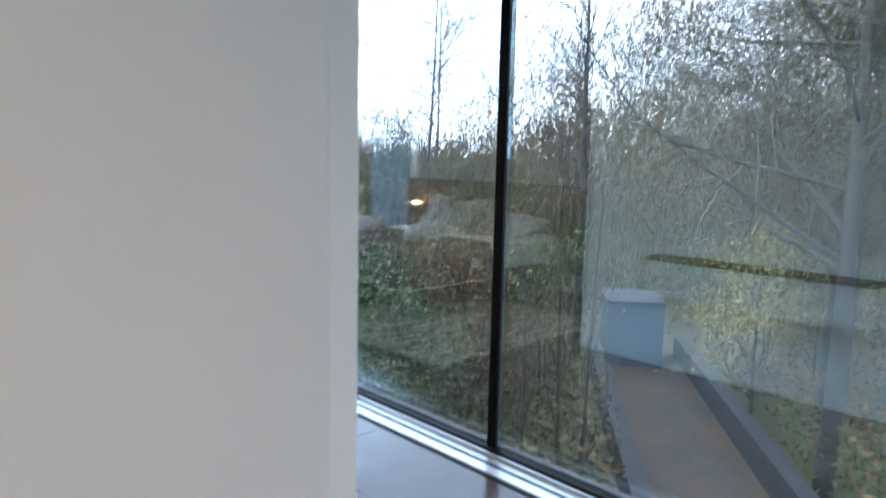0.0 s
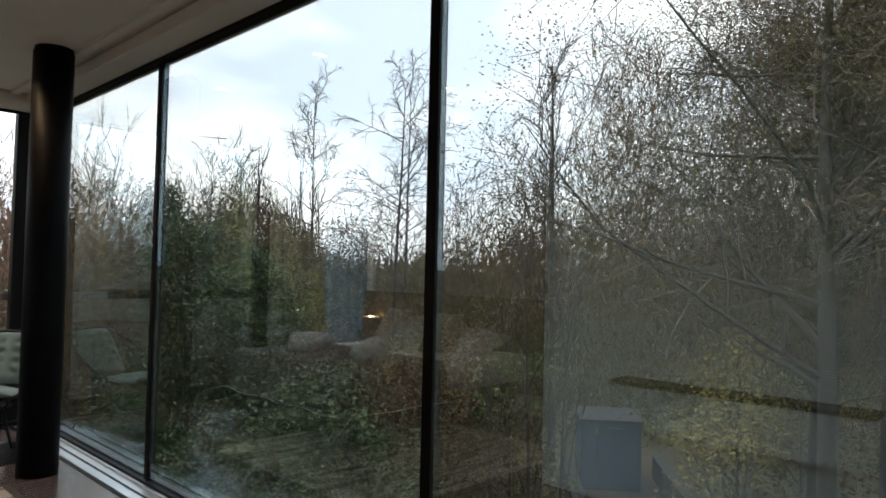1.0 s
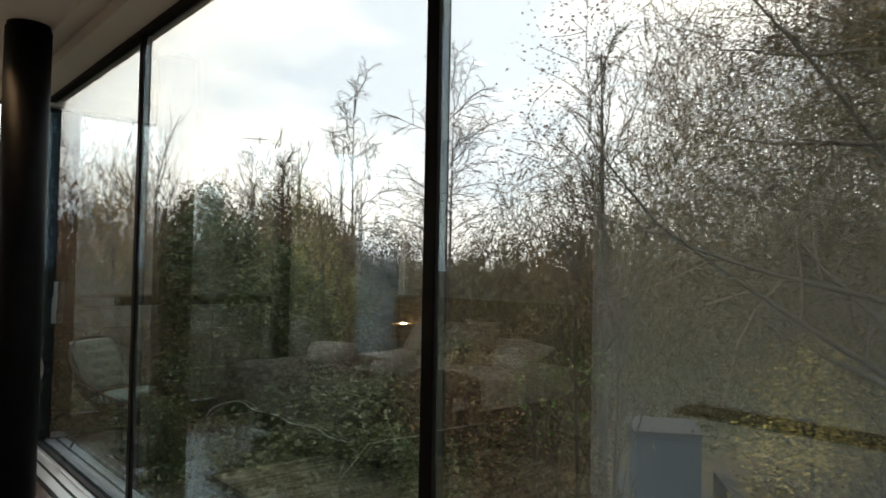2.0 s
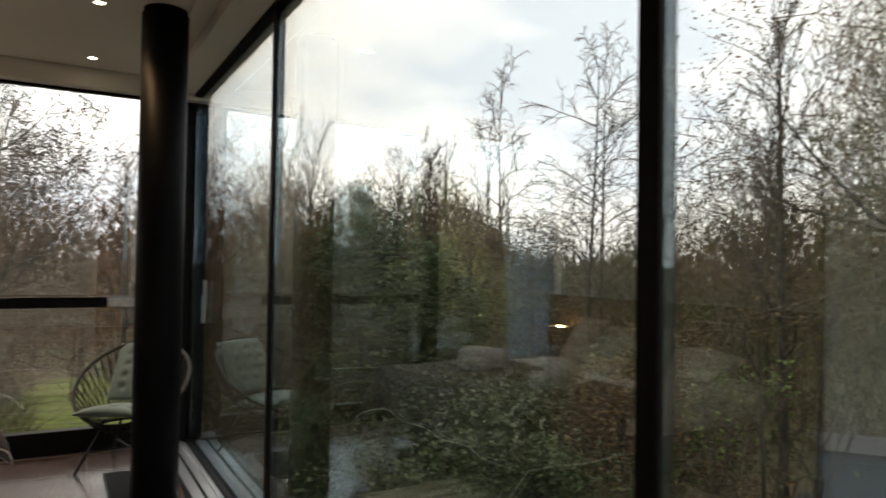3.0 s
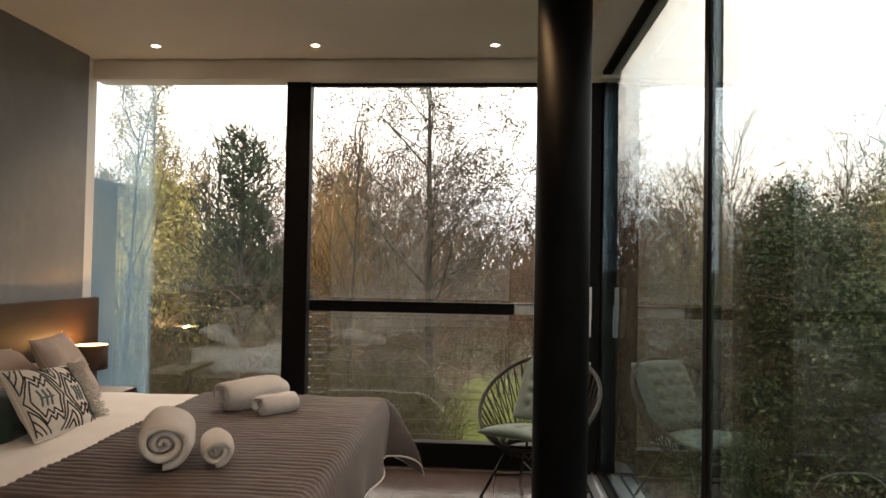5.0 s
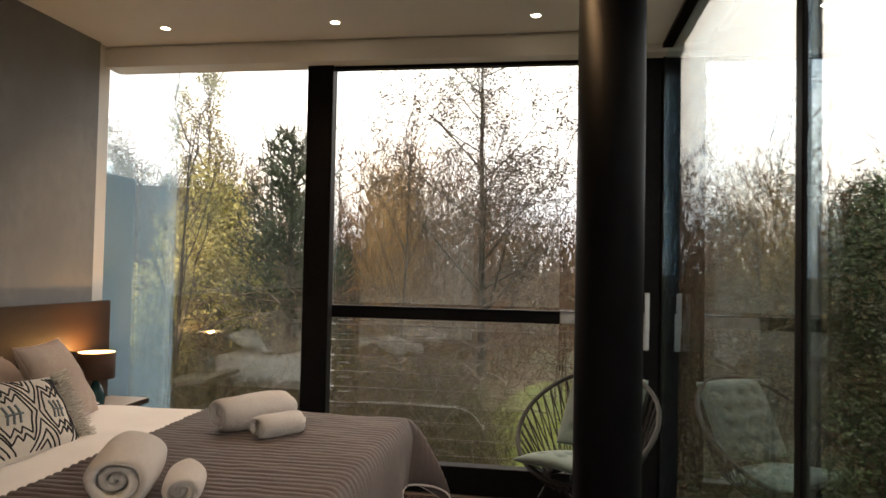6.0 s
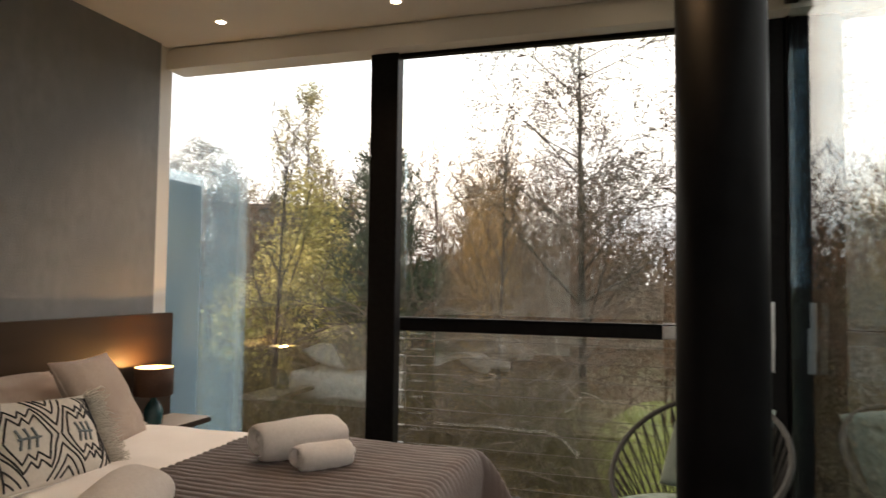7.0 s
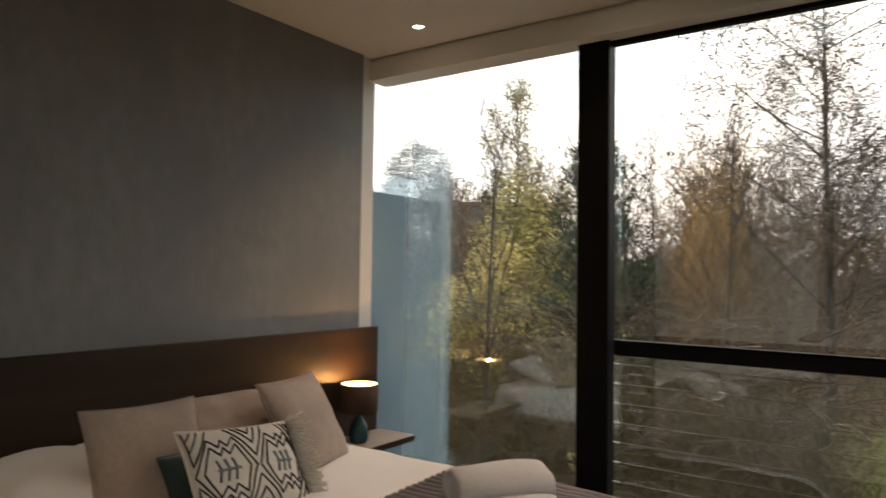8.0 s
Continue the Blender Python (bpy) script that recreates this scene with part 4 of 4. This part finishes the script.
def throw_pt(u, v):
    x = 1.09 + u * 1.44
    y = BY0 - 0.40 + v * (BY1 - BY0 + 0.80)
    x2 = x + (0.06 * (1 - v) if u < 0.5 else 0) * (1 - 2 * min(u, 0.5))
    px, py, z = drape(x2, y, BZ + 0.014, BX1, BY0, BY1, 0.55)
    rib = abs(math.sin(math.pi * (y + 0.004 * noise.noise(Vector((x * 5, y * 2, 3)))) / 0.043)) ** 0.5
    fade = 1.0 if x < BX1 + 0.05 else 0.6
    w = 0.010 * noise.noise(Vector((x * 1.8, y * 1.8, 7))) + 0.003 * noise.noise(Vector((x * 9, y * 9, 2)))
    hang = max(0.0, BZ - 0.08 - z)
    px += hang * 0.10 * math.sin(y * 11 + 1.2) + hang * 0.10 * noise.noise(Vector((y * 3, 0.5, 0)))
    py += hang * 0.10 * math.sin(x * 10)
    return (px, py, max(0.03, z + w) + (0.0125 + 0.003 * noise.noise(Vector((x * 14, y * 30, 6)))) * rib * fade)


throw = tagged(obj("throw", grid_mesh("throw", 52, 450, throw_pt, 0.006), M_THROW), "taupe ribbed quilted throw hanging over the bed foot", "throw")


def hem_pts(v_fixed, u_fixed, n):
    return [Vector(throw_pt(u_fixed if u_fixed is not None else k / n, v_fixed if v_fixed is not None else k / n)) for k in range(n + 1)]


hv, hf = [], []
for pts in (hem_pts(None, 1.0, 120), hem_pts(1.0, None, 60), hem_pts(0.0, None, 60)):
    tube(hv, hf, pts, [0.006] * len(pts), 5)
part("hem", mesh_from("hem", hv, hf, True), M_TOWEL, throw, "pale stitched hem edging")


def cushion_fn(w, h, t, pinch=0.06, wr=0.008, seed=0.0):
    """The two sides of a stuffed cushion in its own plane: x across, z up, y out."""
    def fn(u, v, side):
        a, b = 2 * u - 1, 2 * v - 1
        body = ((1 - abs(a) ** 2.6) * (1 - abs(b) ** 2.6))
        y = side * t * 0.5 * max(0.0, body) ** 0.55
        y += side * wr * noise.noise(Vector((a * 2.5 + seed, b * 2.5, side * 3))) * min(1, body * 3)
        sx = 1 - pinch * (1 - abs(b) ** 2) * abs(a) ** 3
        sz = 1 - pinch * (1 - abs(a) ** 2) * abs(b) ** 3
        return Vector((a * w / 2 * sx, y, b * h / 2 * sz))
    return fn


def cushion_mesh(name, fn, n=26):
    vs, fs = [], []
    for side in (-1, 1):
        base = len(vs)
        for j in range(n + 1):
            for i in range(n + 1):
                vs.append(fn(i / n, j / n, side))
        for j in range(n):
            for i in range(n):
                a = base + j * (n + 1) + i
                q = (a, a + 1, a + n + 2, a + n + 1)
                fs.append(q if side < 0 else q[::-1])
    me = mesh_from(name, vs, fs)
    bm = bmesh.new()
    bm.from_mesh(me)
    bmesh.ops.remove_doubles(bm, verts=bm.verts, dist=0.0006)
    bm.to_mesh(me)
    bm.free()
    me.polygons.foreach_set("use_smooth", [True] * len(me.polygons))
    return me


def piping(fn, n=24, r=0.004):
    vs, fs = [], []
    loop = [fn(k / n, 0, 1) for k in range(n)] + [fn(1, k / n, 1) for k in range(n)] + [fn(1 - k / n, 1, 1) for k in range(n)] + [fn(0, 1 - k / n, 1) for k in range(n + 1)]
    tube(vs, fs, [Vector((p.x, 0, p.z)) for p in loop], [r] * len(loop), 6)
    return mesh_from("piping", vs, fs, True)


def cushion(name, label, category, w, h, t, m, material, pipe=True, seed=0.0, wr=0.008):
    c = thing(name, label, category, at=m)
    fn = cushion_fn(w, h, t, seed=seed, wr=wr)
    part("cover", cushion_mesh("cover", fn), material, c)
    if pipe:
        part("piping", piping(fn), material, c)
    return c, fn


def lean(x, y, z, back, yaw):
    """A cushion pose: standing at (x, y, z), its front (-y) turned to +x, leaning back."""
    return pose(x, y, z, 0, 0, 90 + yaw) @ pose(0, 0, 0, -back, 0, 0)


# sleeping pillows lying against the headboard
for y, s in ((6.52, 1.0), (7.36, 2.0)):
    cushion("pillow", "plump white cotton pillow on the bed", "pillow", 0.74, 0.46, 0.19, pose(0.30, y, BZ + 0.095, 0, 0, 90) @ pose(0, 0, 0, -74, 0, 0), M_SHEET, False, s, 0.018)
for y, s in ((7.20, 4.0),):
    cushion("pillow", "blush pink cotton pillow leaning on the headboard", "pillow", 0.66, 0.42, 0.16, lean(0.27, y, BZ + 0.165, 54, 0), M_BLUSH, False, s, 0.018)
# square cushions
cushion("cushion", "square blush linen cushion with piped edge", "cushion", 0.45, 0.45, 0.15, lean(0.46, 7.49, BZ + 0.175, 30, 14), M_BLUSH, True, 5.0)
cushion("cushion", "square blush linen cushion with piped edge", "cushion", 0.43, 0.43, 0.14, lean(0.48, 6.71, BZ + 0.17, 25, -6), M_BLUSH, True, 6.0)
cushion("cushion", "dark green velvet cushion behind the patterned one", "cushion", 0.34, 0.26, 0.10, lean(0.61, 6.86, BZ + 0.085, 28, 4), M_GREENV, True, 7.0)

# patterned lumbar cushion with fringe
lum, lfn = cushion("cushion", "cream cushion with charcoal zigzag embroidery and fringe", "cushion", 0.54, 0.35, 0.13, lean(0.74, 6.94, BZ + 0.13, 32, 8) @ pose(0, 0, 0, 0, 7, 0), M_CREAM, True, 8.0)


def stitch(lines, r):
    vs, fs = [], []
    for line in lines:
        pts = []
        for (u0, v0), (u1, v1) in zip(line, line[1:]):
            for k in range(8):
                s = k / 8
                pts.append(lfn(u0 + (u1 - u0) * s, v0 + (v1 - v0) * s, -1) + Vector((0, -0.0015, 0)))
        pts.append(lfn(*line[-1], -1) + Vector((0, -0.0015, 0)))
        tube(vs, fs, pts, [r] * len(pts), 5)
    return mesh_from("embroidery", vs, fs, True)


zig, cross = [], []
for c in (0.25, 0.75):
    for k in (0.0, 0.055):
        half = [(c - 0.235 + k, 0.5), (c - 0.10, 0.84 - 1.6 * k), (c - 0.035, 0.74 - 1.6 * k), (c, 0.82 - 1.6 * k), (c + 0.035, 0.74 - 1.6 * k), (c + 0.10, 0.84 - 1.6 * k), (c + 0.235 - k, 0.5)]
        zig.append(half)
        zig.append([(u, 1 - v) for u, v in half])
for c in (0.02, 0.5, 0.98):
    for w, v0 in ((0.17, 0.60), (0.11, 0.74), (0.06, 0.86)):
        line = [(max(0.02, c - w), 0.96), (c, v0), (min(0.98, c + w), 0.96)]
        zig.append(line)
        zig.append([(u, 1 - v) for u, v in line])
for cx, cy in ((0.25, 0.5), (0.75, 0.5)):
    cross.append([(cx - 0.09, cy), (cx + 0.09, cy)])
    for k in (-0.06, 0.0, 0.06):
        cross.append([(cx + k - 0.02, cy - 0.11), (cx + k, cy), (cx + k - 0.02, cy + 0.11)])
tagged(part("embroidery", stitch(zig, 0.0036), M_INK, lum, "charcoal zigzag stitching"), kind="stuff")
tagged(part("embroidery", stitch(cross, 0.005), M_INKG, lum, "grey leaf-shaped stitching"), kind="stuff")
fr = random.Random(9)
fv, ff = [], []
for k in range(900):
    v = fr.random()
    p = lfn(1.0, v, -1)
    q = p + Vector((0.02 + fr.random() * 0.035, fr.gauss(0, 0.024), fr.gauss(0, 0.02)))
    e = q + Vector((0.01 + fr.random() * 0.02, fr.gauss(0, 0.02), fr.gauss(0, 0.02) - 0.012))
    tube(fv, ff, [Vector((p.x, fr.gauss(0, 0.01), p.z)), q, e], [0.0028, 0.0026, 0.0015], 4)
tagged(part("fringe", mesh_from("fringe", fv, ff, True), M_CREAM, lum, "shaggy cream fringe"), kind="stuff")


# ---------------- towels ----------------
def towel_roll(label, length, radius, m):
    t = thing("towel", label, "towel", "rolled towels on the bed", at=m)
    turns, th, n = 2.75, radius / 3.5, 110
    out, inn = [], []
    for k in range(n + 1):
        f = k / n
        a = f * turns * math.tau
        r = th * 0.6 + (radius - th * 0.6) * f
        wob = 1 + 0.05 * math.sin(a * 2 + 1) + 0.03 * math.sin(a * 3)
        out.append((r * wob * math.cos(a), r * wob * math.sin(a)))
        inn.append(((r - th * 0.98) * wob * math.cos(a), (r - th * 0.98) * wob * math.sin(a)))
    secs = [(-length / 2 - 0.006, 0.55), (-length / 2 + 0.002, 0.15), (-length / 2 + 0.022, 0.0), (-length * 0.25, 0), (0, 0), (length * 0.25, 0), (length / 2 - 0.022, 0.0), (length / 2 - 0.002, 0.15), (length / 2 + 0.006, 0.55)]
    vs, fs = [], []
    m2 = 2 * (n + 1)
    for x, sh in secs:
        for i in range(n + 1):
            mid = ((out[i][0] + inn[i][0]) / 2, (out[i][1] + inn[i][1]) / 2)
            for p in (out[i], inn[i]):
                q = (p[0] + (mid[0] - p[0]) * sh, p[1] + (mid[1] - p[1]) * sh)
                w = 0.007 * noise.noise(Vector((x * 9 + length * 50, q[0] * 14, q[1] * 14)))
                sag = 1.04 - 0.12 * (2 * abs(x) / length) ** 4
                vs.append((x + 0.016 * math.sin(i * 0.06) + w, q[0] * sag * (1 + w * 4), max(-radius * 0.96, q[1] * 0.95 * sag) + w))
    for s in range(len(secs) - 1):
        for i in range(n):
            a, b = s * m2 + 2 * i, (s + 1) * m2 + 2 * i
            fs.append((a, a + 2, b + 2, b))
            fs.append((a + 1, b + 1, b + 3, a + 3))
        a, b = s * m2 + 2 * n, (s + 1) * m2 + 2 * n
        fs.append((a, a + 1, b + 1, b))
    for s in (0, len(secs) - 1):
        for i in range(n):
            a = s * m2 + 2 * i
            fs.append((a, a + 1, a + 3, a + 2) if s == 0 else (a, a + 2, a + 3, a + 1))
    part("roll", mesh_from("roll", vs, fs, True), M_TOWEL, t)
    return t


TZ = BZ + 0.02
towel_roll("large white bath towel rolled up on the throw", 0.36, 0.092, pose(1.51, 7.46, TZ + 0.086, 0, 0, 54))
towel_roll("small white hand towel rolled up on the throw", 0.21, 0.06, pose(1.68, 7.34, TZ + 0.056, 0, 0, 52))
towel_roll("large white bath towel rolled up on the throw", 0.36, 0.108, pose(1.52, 6.46, TZ + 0.103, 0, 0, 113))
towel_roll("small white hand towel rolled up on the throw", 0.21, 0.066, pose(1.715, 6.47, TZ + 0.062, 0, 0, 113))

# ---------------- bedside shelf and lamp ----------------
SH = 0.487
shelf = thing("bedside_shelf", "floating bedside shelf with a dark edge", "shelf")
part("board", box_bm((0.046, 7.93, SH - 0.034), (0.315, 8.50, SH), 0.002), M_SHELF, shelf, "pale wood top")
part("edge_band", box_bm((0.3152, 7.93, SH - 0.034), (0.319, 8.50, SH - 0.003)), M_WALNUT, shelf, "dark edge band")

LX, LY = 0.175, 8.17
lamp = thing("table_lamp", "bedside lamp with dark drum shade, lit", "lamp", at=pose(LX, LY, SH))
sv = bmesh.new()
R, Z0, Z1 = 0.105, 0.17, 0.325
rr = [[sv.verts.new((r * math.cos(k * math.tau / 48), r * math.sin(k * math.tau / 48), z)) for k in range(48)] for r, z in ((R, Z0), (R, Z1), (R - 0.003, Z1), (R - 0.003, Z0))]
for i in range(4):
    for k in range(48):
        f = sv.faces.new((rr[i][k], rr[i][(k + 1) % 48], rr[(i + 1) % 4][(k + 1) % 48], rr[(i + 1) % 4][k]))
        f.smooth = i in (0, 2)
shade = part("shade", sv, M_SHADE, lamp, "dark brown drum shade")
shade.data.materials.append(M_SHADEIN)
for p in shade.data.polygons:
    c = p.center
    if abs(math.hypot(c.x, c.y) - (R - 0.003)) < 0.0012:
        p.material_index = 1
# disc added across the shade bottom to keep lamp light off the shelf
part("shade_light_stop", cyl_bm((0, 0, Z0 + 0.002), (0, 0, Z0 + 0.005), R - 0.004, n=48), M_SHADEIN, lamp, "added gold disc that stops light downward")
lv, lf = [], []
prof = ((0.045, 0.001), (0.052, 0.012), (0.056, 0.05), (0.05, 0.09), (0.034, 0.125), (0.018, 0.14), (0.014, 0.162), (0.012, 0.171))
for r, z in prof:
    for k in range(32):
        lv.append((r * math.cos(k * math.tau / 32), r * math.sin(k * math.tau / 32), z))
for i in range(len(prof) - 1):
    for k in range(32):
        a, b = i * 32 + k, i * 32 + (k + 1) % 32
        lf.append((a, b, b + 32, a + 32))
lf.append(tuple(range(31, -1, -1)))
part("base", mesh_from("base", lv, lf, True), M_TEAL, lamp, "dark teal glazed base")
bl = bmesh.new()
bmesh.ops.create_uvsphere(bl, u_segments=20, v_segments=12, radius=0.03)
bmesh.ops.translate(bl, verts=bl.verts, vec=(0, 0, 0.262))
part("bulb", bl, glow_mat("warm_bulb", (1.0, 0.72, 0.4), 90.0), lamp, "glowing frosted bulb")
# added disc: the bright lit shade top is given as its own glow
part("diffuser", cyl_bm((0, 0, 0.298), (0, 0, 0.301), R - 0.005, n=48), glow_mat("shade_top_glow", (1.0, 0.78, 0.48), 4.0), lamp, "added diffuser disc, its glow standing for the lit shade top")
pt = new("lamp_light", bpy.data.lights.new("lamp_light", 'POINT'))
pt.data.energy, pt.data.color, pt.data.shadow_soft_size = 6.5, (1.0, 0.54, 0.19), 0.012
pt.location = (LX, LY, SH + 0.318)
obj("booklet", box_bm((0.10, 7.98, SH), (0.22, 8.09, SH + 0.006)), M_SHEET, label="small white card on the shelf", category="card")

# ---------------- rope chair ----------------
def rope_chair(m):
    c = thing("rope_chair", "round black rope chair with sage cushions", "chair", at=m)
    R, tilt, cz = 0.375, radians(40), 0.565
    ex, ey = Vector((math.cos(tilt), 0, -math.sin(tilt))), Vector((0, 1, 0))
    nrm = Vector((math.sin(tilt), 0, math.cos(tilt)))
    cen = Vector((0, 0, cz))
    hoop = [cen + ex * R * math.cos(a) + ey * R * math.sin(a) for a in [k * math.tau / 64 for k in range(65)]]
    vs, fs = [], []
    tube(vs, fs, hoop, [0.0125] * 65, 8)
    part("hoop", mesh_from("hoop", vs, fs, True), M_ROPE, c, "black wrapped steel hoop")
    low = Vector((0.03, 0, 0.285))
    base = [low + Vector((0.17 * math.cos(a), 0.17 * math.sin(a), 0)) for a in [k * math.tau / 48 for k in range(49)]]
    vs, fs = [], []
    tube(vs, fs, base, [0.009] * 49, 8)
    part("seat_ring", mesh_from("seat_ring", vs, fs, True), M_FRAME, c)
    vs, fs = [], []
    for k in range(44):
        a = k * math.tau / 44
        for s in (-1, 1):
            b = a + s * 0.20
            p = cen + ex * R * math.cos(a) + ey * R * math.sin(a)
            q = low + Vector((0.17 * math.cos(b), 0.17 * math.sin(b), 0))
            mid = p.lerp(q, 0.55) - nrm * 0.045 + (p - cen) * 0.03
            tube(vs, fs, [p, p.lerp(mid, 0.55) - nrm * 0.012, mid, q], [0.0042] * 4, 5)
    part("rope_weave", mesh_from("rope_weave", vs, fs, True), M_ROPE, c, "criss-cross black rope weave")
    for sx in (-1, 1):
        for sy in (-1, 1):
            part("leg", cyl_bm((low.x + sx * 0.12, sy * 0.12, 0.285), (low.x + sx * 0.235, sy * 0.235, 0.0), 0.009, n=10), M_FRAME, c)
    for sy in (-1, 1):
        part("stretcher", cyl_bm((low.x - 0.19, sy * 0.19, 0.13), (low.x + 0.19, -sy * 0.19, 0.13), 0.006, n=8), M_FRAME, c)

    def pad(name, w, h, t, mm):
        def fn(u, v, side):
            a, b = 2 * u - 1, 2 * v - 1
            body = max(0.0, (1 - abs(a) ** 3) * (1 - abs(b) ** 3))
            y = side * t * 0.5 * body ** 0.5
            tuft = sum(math.exp(-((a - i) ** 2 + (b - j) ** 2) / 0.012) for i in (-0.5, 0, 0.5) for j in (-0.6, -0.2, 0.2, 0.6))
            y *= 1 - 0.7 * min(1, tuft)
            return Vector((a * w / 2, y - 0.05 * (1 - a * a) * 0.5, b * h / 2))
        p = part(name, cushion_mesh(name, fn, 36), M_SAGE, c, "tufted sage green pad")
        p.matrix_basis = mm
        return p
    pad("seat_cushion", 0.46, 0.44, 0.085, pose(0.12, 0, 0.37, 0, 0, 90) @ pose(0, 0, 0, -98, 0, 0))
    pad("back_cushion", 0.44, 0.42, 0.08, pose(-0.17, 0, 0.60, 0, 0, 90) @ pose(0, 0, 0, -28, 0, 0))
    return c


rope_chair(pose(3.06, 8.06, 0, 0, 0, 238))

# ---------------- rug, floor grille ----------------
rug = thing("rug", "tan woven rug with a dark border on the tiles", "rug")
part("pile", box_bm((0.9, 4.9, 0.0), (2.84, 6.77, 0.011), 0.003), M_RUG, rug)
part("border", join_bm(box_bm((2.84, 4.84, 0), (2.88, 6.81, 0.010)), box_bm((0.86, 6.77, 0), (2.84, 6.81, 0.010)), box_bm((0.86, 4.84, 0), (0.9, 6.77, 0.010)), box_bm((0.9, 4.84, 0), (2.84, 4.9, 0.010))), M_RUGB, rug, "dark bound edge")
grille = thing("floor_grille", "black slatted floor heating grille", "floor grille")
part("frame", join_bm(box_bm((2.88, 7.3, 0), (2.89, 7.9, 0.008)), box_bm((3.17, 7.3, 0), (3.18, 7.9, 0.008)), box_bm((2.89, 7.3, 0), (3.17, 7.31, 0.008)), box_bm((2.89, 7.89, 0), (3.17, 7.9, 0.008))), M_FRAME, grille)
slat = None
for k in range(28):
    y = 7.318 + k * 0.0206
    if slat is None:
        slat = part("slat", box_bm((2.89, y - 0.005, 0.0), (3.17, y + 0.005, 0.006)), M_FRAME, grille)
    else:
        s2 = obj("slat", slat.data, M_FRAME, grille)
        s2.location = (0, k * 0.0206, 0)

# ---------------- floor tiles ----------------
TILES = {}
for i in range(12):
    for j in range(9):
        x0, y0 = -3.2 + i * 0.6, -1.6 + j * 1.2
        x1, y1 = min(x0 + 0.6, XG - 0.21), min(y0 + 1.2, YF - 0.06)
        if x1 - x0 < 0.03 or y1 - y0 < 0.03 or (x1 <= 1.59 and 2.45 <= y0 and y1 <= 4.65) or (x1 < -0.1 and y0 > 2.4):
            continue
        key = (round(x1 - x0, 3), round(y1 - y0, 3))
        if key not in TILES:
            b = box_bm((0.0012, 0.0012, -0.008), (key[0] - 0.0012, key[1] - 0.0012, 0.0), 0.0012)
            me = bpy.data.meshes.new("tile")
            b.to_mesh(me)
            b.free()
            me.materials.append(M_FLOOR)
            TILES[key] = me
        t = new("tile", TILES[key])
        t.parent = floor
        t.location = (x0, y0, 0)
